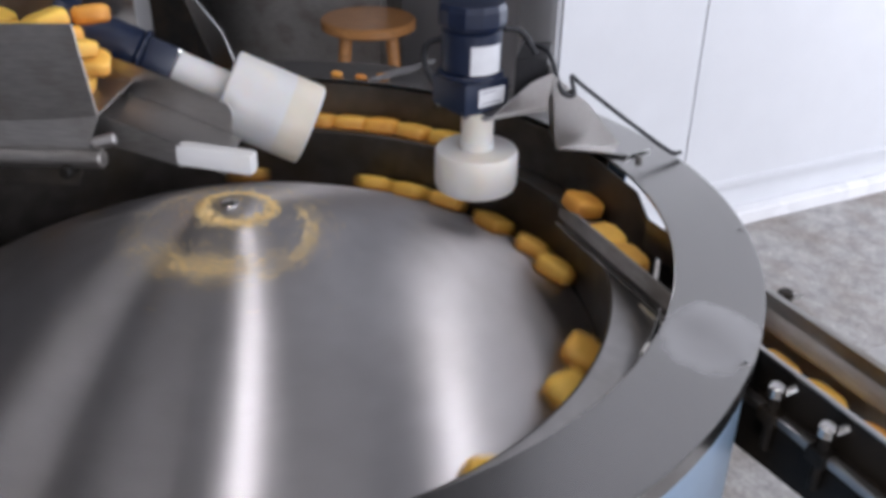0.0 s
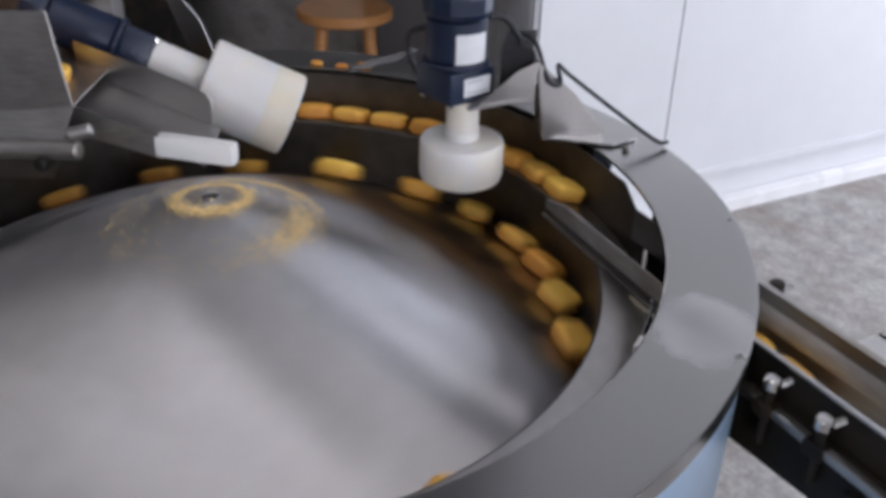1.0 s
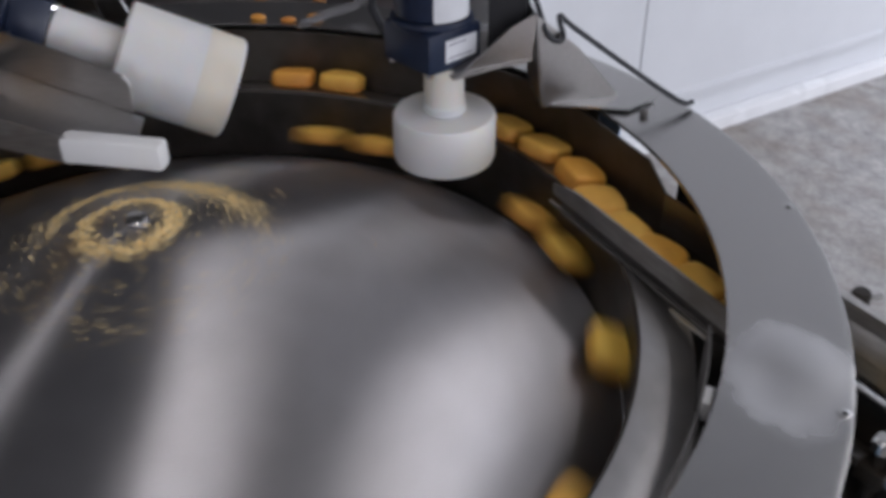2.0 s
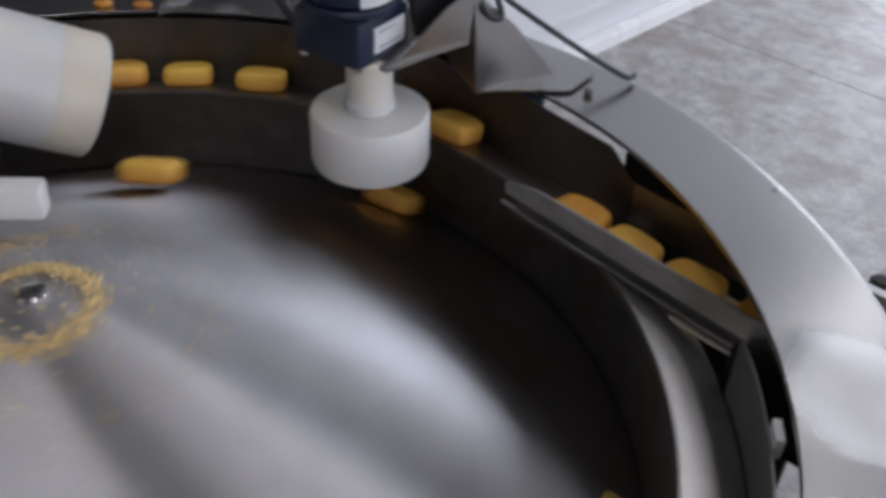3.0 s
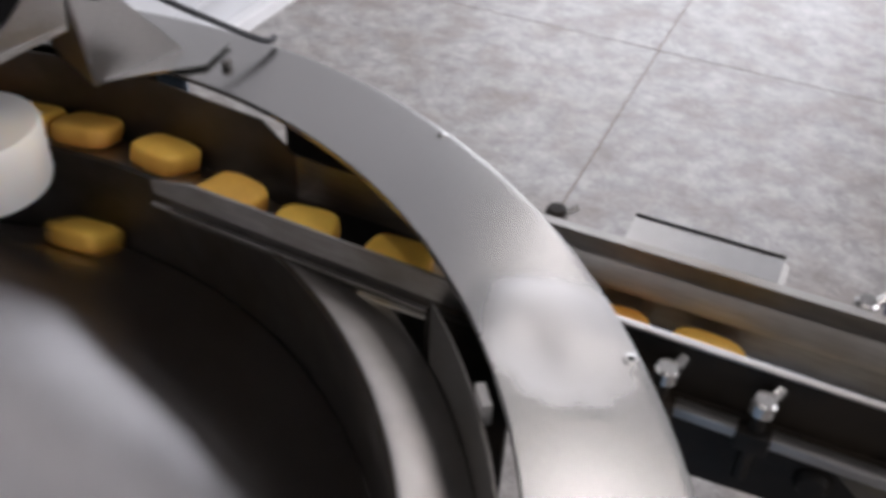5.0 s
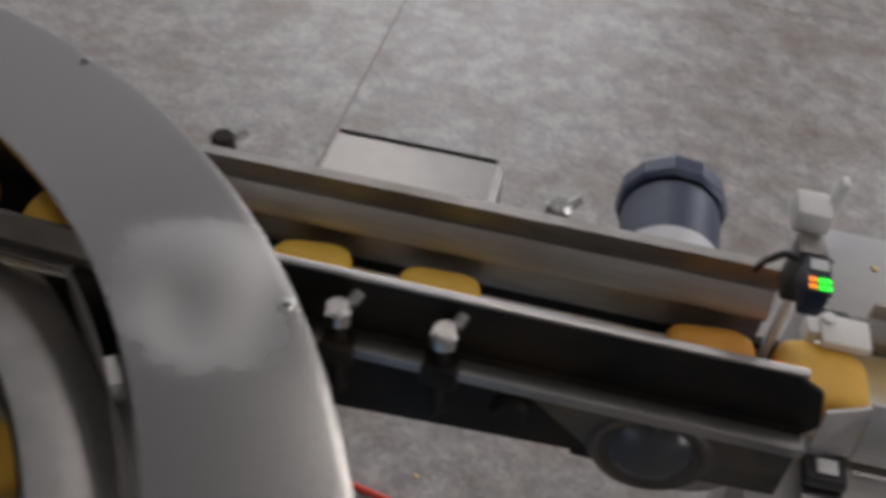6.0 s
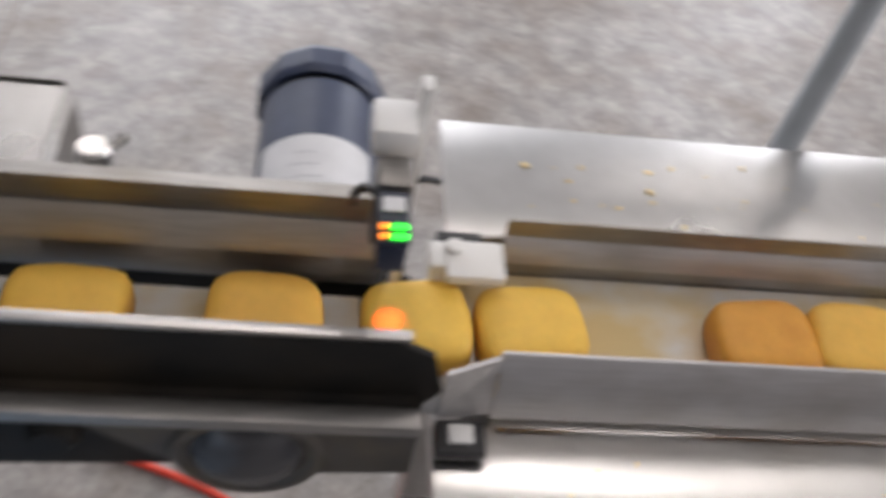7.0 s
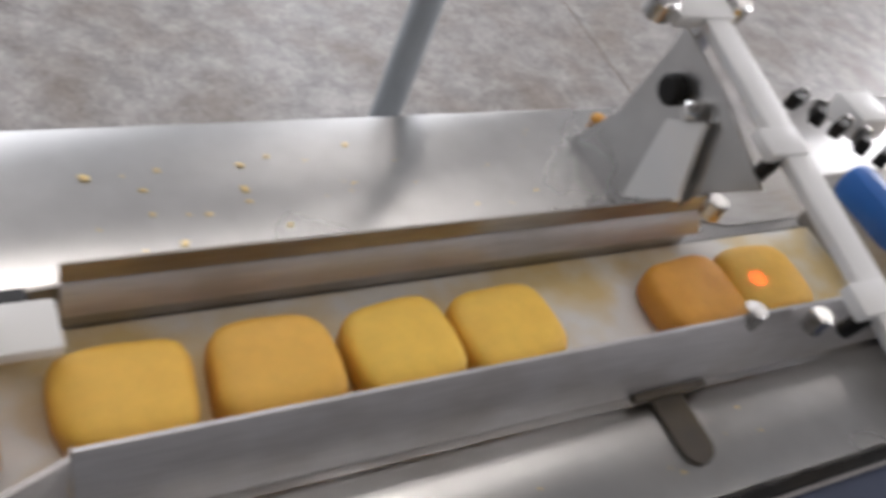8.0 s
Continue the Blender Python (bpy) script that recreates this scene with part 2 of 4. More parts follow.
def lathe(bm, profile, seg=64, a0=0.0, a1=360.0, m=None, close=False):
    """Turns (r, z) pairs about z, from a0 to a1 degrees."""
    full = abs(a1 - a0) >= 359.9
    count = seg if full else seg + 1
    rings = []
    for i in range(count):
        a = radians(a0 + (a1 - a0) * i / seg)
        ring = []
        for r, z in profile:
            p = Vector((r * math.cos(a), r * math.sin(a), z))
            ring.append(bm.verts.new(m @ p if m is not None else p))
        rings.append(ring)
    k = len(profile)
    for i in range(seg):
        a, b = rings[i], rings[(i + 1) % count]
        for j in range(k if close else k - 1):
            bm.faces.new((a[j], b[j], b[(j + 1) % k], a[(j + 1) % k]))
    if close and not full:
        bm.faces.new(rings[0])
        bm.faces.new(rings[-1][::-1])
    bmesh.ops.remove_doubles(bm, verts=[q for r in rings for q in r], dist=1e-6)
    return bm


def rod(bm, p0, p1, r, seg=20, r1=None, edge=0.0):
    m, n = along(p0, p1)
    r1 = r if r1 is None else r1
    e = min(edge, r * 0.4, n * 0.4)
    if e:
        prof = [(0, 0), (r - e, 0), (r, e), (r1, n - e), (r1 - e, n), (0, n)]
    else:
        prof = [(0, 0), (r, 0), (r1, n), (0, n)]
    return lathe(bm, prof, seg, m=m)


def prism(bm, pts, d):
    """A sheet: the polygon pts with its thickness, the vector d."""
    a = [bm.verts.new(p) for p in pts]
    b = [bm.verts.new(Vector(p) + Vector(d)) for p in pts]
    bm.faces.new(a[::-1])
    bm.faces.new(b)
    for i in range(len(a)):
        j = (i + 1) % len(a)
        bm.faces.new((a[i], a[j], b[j], b[i]))
    return bm


def sweep(bm, pts, r, seg=10):
    """A round cord along smooth points."""
    pts = [Vector(p) for p in pts]
    fine = []
    for i in range(len(pts) - 1):
        p0, p1, p2, p3 = pts[max(0, i - 1)], pts[i], pts[i + 1], pts[min(len(pts) - 1, i + 2)]
        for k in range(6):
            t = k / 6
            fine.append(0.5 * (2 * p1 + (p2 - p0) * t + (2 * p0 - 5 * p1 + 4 * p2 - p3) * t * t + (3 * p1 - p0 - 3 * p2 + p3) * t ** 3))
    fine.append(pts[-1])
    rings = []
    for i, p in enumerate(fine):
        d = (fine[min(i + 1, len(fine) - 1)] - fine[max(i - 1, 0)]).normalized()
        a = d.orthogonal() if not rings else (side - d * side.dot(d))
        side = a.normalized()
        b = d.cross(side)
        rings.append([bm.verts.new(p + (side * math.cos(2 * math.pi * k / seg) + b * math.sin(2 * math.pi * k / seg)) * r) for k in range(seg)])
    for a, b in zip(rings, rings[1:]):
        for k in range(seg):
            bm.faces.new((a[k], a[(k + 1) % seg], b[(k + 1) % seg], b[k]))
    bm.faces.new(rings[0][::-1])
    bm.faces.new(rings[-1])
    return bm


def mesh_of(bm, name, mat, smooth=35):
    bmesh.ops.recalc_face_normals(bm, faces=bm.faces)
    me = bpy.data.meshes.new(name)
    bm.to_mesh(me)
    bm.free()
    me.materials.append(mat)
    if smooth:
        me.shade_smooth()
        me.set_sharp_from_angle(angle=radians(smooth))
    return me


def part(name, bm, mat, parent=None, label="", smooth=35):
    ob = new(name, mesh_of(bm, name, mat, smooth))
    ob.parent = parent
    if label:
        ob["label"] = label
    return ob


def thing(name, m, label, category, group="", kind=""):
    ob = new(name)
    ob.empty_display_size = 0.05
    ob.matrix_world = m
    return tagged(ob, label, category, group, kind)


def nb():
    return bmesh.new()


# ---- room ----
WINDOWS = (-2.9, 0.2, 3.1)   # middles of the unseen windows added in the east wall


def build_room():
    # floor panels lie on a dark joint bed
    bed = part("floor", box(nb(), -1.45, 7.2, -5.0, 6.5, -0.12, -0.0015), joint_mat, smooth=0)
    bed.matrix_world = ROOM
    tagged(bed, "grey speckled terrazzo floor with thin brown joints", "floor", kind="structure")
    size_s, size_n, gap = 2.24, 2.24, 0.005
    bm = box(nb(), gap / 2, size_s - gap / 2, gap / 2, size_n - gap / 2, -0.02, 0.0, 0.0006)
    me = mesh_of(bm, "floor_panel", floor_mat, 0)
    for i in range(-1, 4):
        for j in range(-4, 2):
            ob = new("floor_panel", me)
            ob.parent = bed
            ob.location = (0.03 + i * size_s, 2.687 + j * size_n, 0)
    # white panelled wall behind, with a baseboard
    s = -1.19
    w = part("wall_north", box(nb(), s - 0.2, s, 1.16, 6.5, 0, 1.7), wall_white, smooth=0)
    # upper part out of view, added so that the rim reflects grey
    up = part("wall_north_upper", box(nb(), s - 0.2, s + 0.014, 1.16, 6.5, 1.7, 3.6), wall_upper, smooth=0)
    up.matrix_world = ROOM
    tagged(up, "unseen grey wall added above white panelling", "wall", kind="structure")
    w.matrix_world = ROOM
    tagged(w, "white smooth panelled wall", "wall", kind="structure")
    for k, n0 in enumerate((1.168, 1.66, 2.86, 4.06, 5.26)):
        n1 = (1.66, 2.86, 4.06, 5.26, 6.46)[k]
        p = part("wall_panel", box(nb(), s + 0.002, s + 0.012, n0 + 0.003, n1 - 0.003, 0.16, 1.698, 0.002), wall_white, w, smooth=0)
    rail = part("trim", box(nb(), s + 0.0125, s + 0.02, 1.165, 6.4, 0.14, 0.162, 0.002), wall_white, smooth=0)
    rail.matrix_world = ROOM
    tagged(rail, "thin white trim strip along the wall foot", "trim", kind="structure")
    b = part("baseboard", box(nb(), s + 0.002, s + 0.05, 1.165, 6.4, 0.0, 0.05, 0.006), trim_white, smooth=0)
    b.matrix_world = ROOM
    tagged(b, "glossy white baseboard", "baseboard", kind="structure")
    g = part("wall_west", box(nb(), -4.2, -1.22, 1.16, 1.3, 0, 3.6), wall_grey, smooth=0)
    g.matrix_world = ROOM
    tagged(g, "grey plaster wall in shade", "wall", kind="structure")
    # unseen walls added to close the room
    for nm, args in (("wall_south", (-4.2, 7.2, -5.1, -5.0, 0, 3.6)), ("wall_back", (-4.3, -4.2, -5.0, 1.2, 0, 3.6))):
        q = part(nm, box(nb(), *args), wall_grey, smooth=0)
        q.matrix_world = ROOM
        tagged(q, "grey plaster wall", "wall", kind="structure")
    # the added window side, out of view: a parapet, a head and piers, open between
    edges = [-5.0] + [n + d for n in WINDOWS for d in (-0.43, 0.43)] + [4.5]
    for n0, n1 in zip(edges[::2], edges[1::2]):
        q = part("wall_east_pier", box(nb(), 7.2, 7.4, n0, n1, 0.9, 3.2), wall_grey, smooth=0)
        q.matrix_world = ROOM
        tagged(q, "unseen grey pier added to narrow the window light", "wall", kind="structure")
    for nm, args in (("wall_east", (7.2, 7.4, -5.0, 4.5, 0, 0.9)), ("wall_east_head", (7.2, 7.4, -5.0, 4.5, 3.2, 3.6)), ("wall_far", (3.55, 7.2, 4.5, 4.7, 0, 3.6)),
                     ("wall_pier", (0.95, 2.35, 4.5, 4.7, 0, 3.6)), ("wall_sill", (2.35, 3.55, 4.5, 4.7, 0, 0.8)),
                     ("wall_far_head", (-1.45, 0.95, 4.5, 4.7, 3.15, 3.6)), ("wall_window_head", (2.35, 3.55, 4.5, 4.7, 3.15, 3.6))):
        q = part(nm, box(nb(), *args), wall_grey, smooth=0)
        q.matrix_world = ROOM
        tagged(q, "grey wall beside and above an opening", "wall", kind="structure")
    f2 = part("floor_west", box(nb(), -4.2, -1.45, -5.0, 1.2, -0.12, -0.001), floor_mat, smooth=0)
    f2.matrix_world = ROOM
    tagged(f2, "grey terrazzo floor", "floor", kind="structure")
    c = part("ceiling", box(nb(), -4.3, 7.4, -5.1, 6.7, 3.6, 3.7), ceiling_mat, smooth=0)
    c.matrix_world = ROOM
    tagged(c, "pale grey painted ceiling", "ceiling", kind="structure")


build_room()


def ceiling_lamp(s, n, watts=2.5, w=0.16, d=1.3, turn=0.0):
    m = ROOM @ pose(s, n, 3.6, 0, 0, turn)
    root = thing("ceiling_lamp", m, "white narrow ceiling lamp with a lit diffuser", "lamp", "ceiling lamps")
    part("housing", box(nb(), -w / 2 - 0.02, w / 2 + 0.02, -d / 2 - 0.02, d / 2 + 0.02, -0.06, 0.0, 0.01), trim_white, root)
    part("diffuser", box(nb(), -w / 2 + 0.01, w / 2 - 0.01, -d / 2 + 0.01, d / 2 - 0.01, -0.064, -0.0602), tube_glow, root, "lit white diffuser")
    area_lamp("lamp_light", m @ pose(0, 0, -0.1), w, d, watts, (1.0, 0.97, 0.93))


for s in (-0.4, 2.0, 4.6):
    for n in (-0.5, 2.0, 3.7):
        if s > 0 or n > 3:
            ceiling_lamp(s, n, 3.4)
ceiling_lamp(0.42, -0.27, 7.0, 0.12, 1.4, 62)   # two tubes over the feeder
ceiling_lamp(0.67, 1.83, 9.0, 0.16, 1.5, 62)
# two unseen lamps added to brighten the cone's lower left
for s in (-1.4, 1.2):
    ceiling_lamp(s, -2.3, 4.0)


# daylight from unseen openings; the added east windows are narrow for the cone's streaks
for n in WINDOWS:
    area_lamp("added_light_east", ROOM @ look((7.15, n, 2.05), (0, n, 1.2)), 0.8, 2.2, 84, (0.95, 0.97, 1.0))
area_lamp("door_light", ROOM @ look((-0.2, 4.5, 1.6), (-0.2, 0, 1.2)), 2.1, 3.0, 72, (0.90, 0.95, 1.0))
area_lamp("window_light_far", ROOM @ look((2.95, 4.5, 1.98), (2.95, 0, 1.6)), 1.15, 2.3, 42, (0.90, 0.95, 1.0))


# ---- the feeder ----
def build_feeder():
    root = thing("bowl_feeder", BOWL, "round stainless steel biscuit feeder with a wide flat rim", "feeder")
    # flat rim, dented on one side, with a rolled edge
    steps = [(0.466, -0.004), (0.466, -0.0006)] + [(0.4668 + 0.0812 * k / 20, 0.0) for k in range(21)] + [(0.5497, -0.0002), (0.55, -0.0008), (0.55, -0.02), (0.5485, -0.02), (0.5485, -0.003), (0.547, -0.002), (0.468, -0.002)]
    bm = lathe(nb(), steps, 480, close=True)
    for q in bm.verts:
        r = math.hypot(q.co.x, q.co.y)
        a = math.degrees(math.atan2(q.co.y, q.co.x))
        if q.co.z > -0.0021 and 0.4662 < r < 0.549 and -24 < a < -3:
            y = (r - 0.508) / 0.0435
            x = (a + 12.8 + 1.2 * y) / 6.8
            e = (abs(x) ** 2.6 + abs(y) ** 2.6) ** (1 / 2.6)
            w = min(1.0, max(0.0, (1.0 - e) / 0.55))
            w = w * w * (3 - 2 * w)
            crease = 0.0005 * math.exp(-((x + 0.15) / 0.28) ** 2 - ((y + 0.25) / 0.22) ** 2)
            q.co.z += w * (0.0022 * x + 0.0006 * noise.noise((x * 1.7, y * 1.4, 3.0)) - crease)
    part("rim", bm, steel_rim, root, smooth=25)
    part("skirt", lathe(nb(), [(0.5478, -0.42), (0.5478, -0.0195), (0.5492, -0.0195), (0.5492, -0.42)], 140, 42, 343, close=True), skirt_blue, root, "pale blue skirt below the rim")
    part("skirt", lathe(nb(), [(0.5478, -0.42), (0.5478, -0.0195), (0.5492, -0.0195), (0.5492, -0.42)], 20, 9, 29, close=True), skirt_blue, root, "pale blue skirt below the rim")
    part("lower_drum", lathe(nb(), [(0.50, -0.42), (0.50, -0.80), (0.0, -0.80), (0.0, -0.42)], 96), steel_dark, root)
    # inner wall: an arc that runs off straight beside the belt
    rw = 0.456
    part("inner_wall", lathe(nb(), [(rw, -0.08), (rw, -0.004), (rw + 0.002, -0.004), (rw + 0.002, -0.08)], 120, 38.1, 280, close=True), wall_dirty_shade, root)
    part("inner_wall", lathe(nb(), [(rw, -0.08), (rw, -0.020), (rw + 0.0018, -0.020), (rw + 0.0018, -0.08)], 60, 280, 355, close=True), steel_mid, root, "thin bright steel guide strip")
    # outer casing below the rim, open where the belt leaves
    part("casing", lathe(nb(), [(0.53, -0.4), (0.53, -0.004), (0.532, -0.004), (0.532, -0.4)], 120, 44, 342, close=True), wall_dirty_shade, root)
    part("casing", lathe(nb(), [(0.53, -0.4), (0.53, -0.004), (0.532, -0.004), (0.532, -0.4)], 20, 9, 29, close=True), wall_dirty_shade, root)
    part("pan", lathe(nb(), [(0.0, -0.30), (0.545, -0.30)], 64), steel_dark, root)
    rotm = pose(0, 0, 0, 0, 0, TH)
    bm = nb()
    prism(bm, [rotm @ Vector(p) for p in ((-0.02, rw, -0.090), (0.17, rw - 0.016, -0.090), (0.17, rw - 0.016, -0.045), (0.115, rw - 0.01, -0.006), (-0.02, rw, -0.004))], rotm.to_3x3() @ Vector((0, 0.002, 0)))
    part("wall_plate", bm, wall_dirty_shade, root, "dark steel plate with a cut corner")
    # dent marks and screws of the rim
    for x, y in ((0.524, -0.146), (0.533, 0.104)):
        bm = lathe(nb(), [(0, 0.0004), (0.0040, 0.0004), (0.0046, 0.0002), (0.0046, -0.001)], 20, m=pose(x, y, 0))
        rv = part("rivet", bm, steel_rim, root)
        part("rivet_hole", rod(nb(), (x, y, 0.0003), (x, y, 0.0007), 0.0017, 12), black_metal, rv)
    bm = rod(nb(), (0.421, 0.265, 0.0), (0.421, 0.265, 0.006), 0.0045, 14, edge=0.001)
    part("screw", bm, steel_mid, root)
    part("clip", box(nb(), -0.003, 0.003, -0.009, 0.009, -0.016, 0.0, 0.001, pose(0.4435, -0.125, -0.012, 0, 0, -16)), white_plastic, root)
    return root


feeder = build_feeder()

def cone_z(r):
    """Height of the domed cone at the radius r."""
    return 0.018 - 0.166 * (abs(r) / 0.4055) ** 1.22


def build_turntable():
    root = thing("turntable", BOWL, "spinning cone of spun stainless steel with a crumb-strewn centre", "turntable")
    prof = []
    for i in range(41):
        t = i / 40
        r = 0.4055 * t
        z = cone_z(r) - 0.004 * math.exp(-(t / 0.06) ** 2)
        prof.append((r, z))
    prof += [(0.4055, -0.156), (0.0, -0.158)]
    part("cone", lathe(nb(), prof, 180), steel_dome, root, smooth=20)
    part("hub", lathe(nb(), [(0, 0.0170), (0.008, 0.0170), (0.0095, 0.0160), (0.0095, 0.008)], 24), chrome, root)
    # crumbs swept into rings round the hub
    rnd = random.Random(5)
    bm = nb()
    for k in range(5200):
        u = rnd.random()
        a = rnd.uniform(0, 2 * math.pi)
        if u < 0.40:
            r = rnd.gauss(0.037 + 0.008 * math.sin(a + 1.0), 0.0045)
        elif u < 0.66:
            a = rnd.gauss(4.80, 0.36)
            r = rnd.gauss(0.094, 0.010)
        elif u < 0.78:
            a = rnd.gauss(6.1, 0.5)
            r = 0.095 - 0.022 * (a - 6.1) + rnd.gauss(0, 0.005)
        elif u < 0.88:
            r = rnd.gauss(0.100, 0.010)
        else:
            r = abs(rnd.gauss(0.06, 0.035)) + 0.01
        z = cone_z(r)
        s = rnd.uniform(0.0005, 0.0015) * (1.3 if u < 0.40 else 1)
        c = Vector((r * math.cos(a), r * math.sin(a), z + s * 0.4))
        v = [bm.verts.new(c + Vector((rnd.uniform(-1, 1), rnd.uniform(-1, 1), rnd.uniform(-0.3, 0.8))) * s * 1.3) for _ in range(4)]
        for f in ((0, 1, 2), (0, 2, 3), (0, 3, 1), (1, 3, 2)):
            bm.faces.new([v[i] for i in f])
    ob = part("crumb_layer", bm, crumb_mat, root, "golden crumbs in swirls", 0)
    ob["kind"] = "stuff"
    return root


turntable = build_turntable()


def build_carrier():
    root = thing("carrier_ring", BOWL, "turning steel ring that carries the biscuits", "ring")
    part("track", lathe(nb(), [(0.4105, -0.0603), (0.413, -0.060), (0.4545, -0.072), (0.4545, -0.077), (0.4105, -0.066)], 160, close=True), steel_ring, root, "steel track ring")
    part("inner_wall", lathe(nb(), [(0.4075, -0.156), (0.4075, -0.063), (0.4095, -0.0605), (0.4103, -0.0605), (0.4103, -0.156)], 160, close=True), wall_dirty_shade, root, "stained steel wall below the track, darkened for shade")
    return root


carrier = build_carrier()


def label_plate(parent, m, w, h, rows=3):
    """A white sticker with illegible print as bars; m has z out of the face."""
    q = part("sticker", box(nb(), -w / 2, w / 2, -h / 2, h / 2, 0.0002, 0.0012, 0.0003, m), white_label, parent, "white printed label", 0)
    for i in range(rows):
        y = h * (0.3 - 0.6 * i / max(1, rows - 1))
        part("print_bar", box(nb(), -w * 0.4, w * (0.15 + 0.2 * (i % 2)), y - h * 0.035, y + h * 0.035, 0.0013, 0.0016, 0, m), label_ink, q, "", 0)


def gear_motor(name, m, label, paint, r=0.042, body=0.11, gear=0.066, gh=0.046, twist=0.0, cap_rot=0.0, stickers=True):
    """A round motor on a square gearbox; m: gearbox foot at the origin, axis up z."""
    root = thing(name, m, label, "motor")
    tw = pose(0, 0, 0, 0, 0, twist)
    g = part("gearbox", box(nb(), -gear / 2, gear / 2, -gear / 2, gear / 2, 0, gh, 0.005, tw), paint, root)
    for a in (45, 135, 225, 315):
        c = tw @ Vector((gear * 0.58 * math.cos(radians(a)), gear * 0.58 * math.sin(radians(a)), 0))
        part("bolt", rod(nb(), c + Vector((0, 0, -0.003)), c + Vector((0, 0, 0.002)), 0.004, 10), chrome, g)
    part("flange", rod(nb(), (0, 0, gh), (0, 0, gh + 0.007), r * 1.04, 40, edge=0.002), paint, root)
    part("body", rod(nb(), (0, 0, gh + 0.007), (0, 0, gh + body), r * 0.94, 48, edge=0.003), paint, root)
    part("gap_ring", rod(nb(), (0, 0, gh + body), (0, 0, gh + body + 0.006), r * 0.86, 40), black_metal, root, "dark gap under the fan cap")
    zc = gh + body + 0.006
    bm = lathe(nb(), [(0, zc), (r * 1.05, zc), (r * 1.07, zc + 0.002), (r * 1.07, zc + 0.018), (r * 1.0, zc + 0.025), (r * 0.6, zc + 0.027), (0, zc + 0.027)], 12, m=pose(0, 0, 0, 0, 0, cap_rot))
    cap = part("fan_cap", bm, paint, root, smooth=20)
    part("skirt", lathe(nb(), [(r * 1.0, zc - 0.004), (r * 1.05, zc), (r * 1.0, zc)], 12, m=pose(0, 0, 0, 0, 0, cap_rot)), paint, cap)
    return root


def build_top_motor():
    m = pose(0.2085, 0.256, ZR + 0.055)
    root = gear_motor("top_motor", m, "navy blue gear motor standing upright over the feeder", navy, 0.039, 0.058, 0.068, 0.040, 49.3)
    # stickers face the camera side
    face = pose(0, 0, 0, 0, 0, 49.3)
    label_plate(root, face @ pose(0.006, -0.0341, 0.020, 90, 0, 0), 0.040, 0.022, 2)
    # curved label on the body
    bm = lathe(nb(), [(0.0372, 0.049), (0.0372, 0.084)], 14, -80, -12)
    part("sticker", bm, white_label, root, "white printed label on the motor", 0)
    part("shaft", rod(nb(), (0.0135, -0.016, -0.055), (0.0135, -0.016, 0), 0.020, 32, edge=0.002), nylon, root, "white nylon collar")
    return root


top_motor = build_top_motor()


def build_wheel():
    root = thing("deflector_wheel", pose(0.222, 0.24, ZR), "translucent white nylon wheel hanging over the turntable edge", "wheel")
    part("rim", lathe(nb(), [(0, -0.047), (0.045, -0.047), (0.0500, -0.044), (0.052, -0.038), (0.052, 0.002), (0.050, 0.006), (0.024, 0.007), (0.0, 0.0071)], 56), nylon, root)
    part("hub", rod(nb(), (0, 0, 0.0072), (0, 0, 0.018), 0.0215, 32, edge=0.002), nylon, root)
    return root


wheel = build_wheel()


def build_bracket():
    root = thing("motor_bracket", BOWL, "bent sheet steel bracket that carries the motor above the rim", "bracket")
    bm = nb()
    prism(bm, [(0.238, 0.222, 0.051), (0.306, 0.247, 0.060), (0.309, 0.248, 0.108), (0.285, 0.238, 0.096)], (-0.0007, 0.002, 0))
    part("arm", bm, steel, root)
    bm = nb()
    prism(bm, [(0.17, 0.29, 0.051), (0.235, 0.215, 0.051), (0.306, 0.247, 0.062), (0.30, 0.33, 0.062)], (0, 0, 0.003))
    part("shelf", bm, steel_dark, root)
    bm = nb()
    prism(bm, [(0.306, 0.247, 0.108), (0.318, 0.268, 0.002), (0.300, 0.345, 0.002), (0.290, 0.335, 0.108)], (0.002, 0.0, 0))
    part("upright", bm, steel, root)
    bm = nb()
    prism(bm, [(0.3085, 0.249, 0.106), (0.3205, 0.269, 0.002), (0.398, 0.302, 0.002), (0.352, 0.285, 0.060)], (-0.0007, 0.002, 0))
    part("gusset", bm, steel, root)
    bm = nb()
    prism(bm, [(0.322, 0.271, 0.0022), (0.405, 0.268, 0.0022), (0.435, 0.300, 0.0022), (0.33, 0.41, 0.0022), (0.298, 0.372, 0.0022)], (0, 0, 0.0022))
    part("foot", bm, steel_rim, root)
    bm = nb()
    prism(bm, [(0.262, 0.262, 0.066), (0.300, 0.262, 0.068), (0.296, 0.34, 0.068), (0.26, 0.34, 0.066)], (0, 0, 0.05))
    part("terminal_box", bm, black_plastic, root, "dark terminal box with loose wires")
    return root


build_bracket()


def cable(name, pts, r, label, mat=cable_mat, m=BOWL):
    ob = part(name, sweep(nb(), pts, r), mat, smooth=60)
    ob.matrix_world = m
    return tagged(ob, label, "cable")


cable("motor_cable", [(0.27, 0.30, 0.125), (0.30, 0.27, 0.125), (0.32, 0.255, 0.085), (0.335, 0.262, 0.078), (0.33, 0.27, 0.098), (0.345, 0.275, 0.085), (0.40, 0.282, 0.045), (0.455, 0.28, 0.011), (0.47, 0.29, 0.006)], 0.0028,
      "thin black cable sagging from the motor to the rim")
cable("motor_lead", [(0.165, 0.262, 0.07), (0.150, 0.262, 0.10), (0.152, 0.262, 0.125), (0.172, 0.262, 0.135)], 0.004, "black lead looped beside the motor")
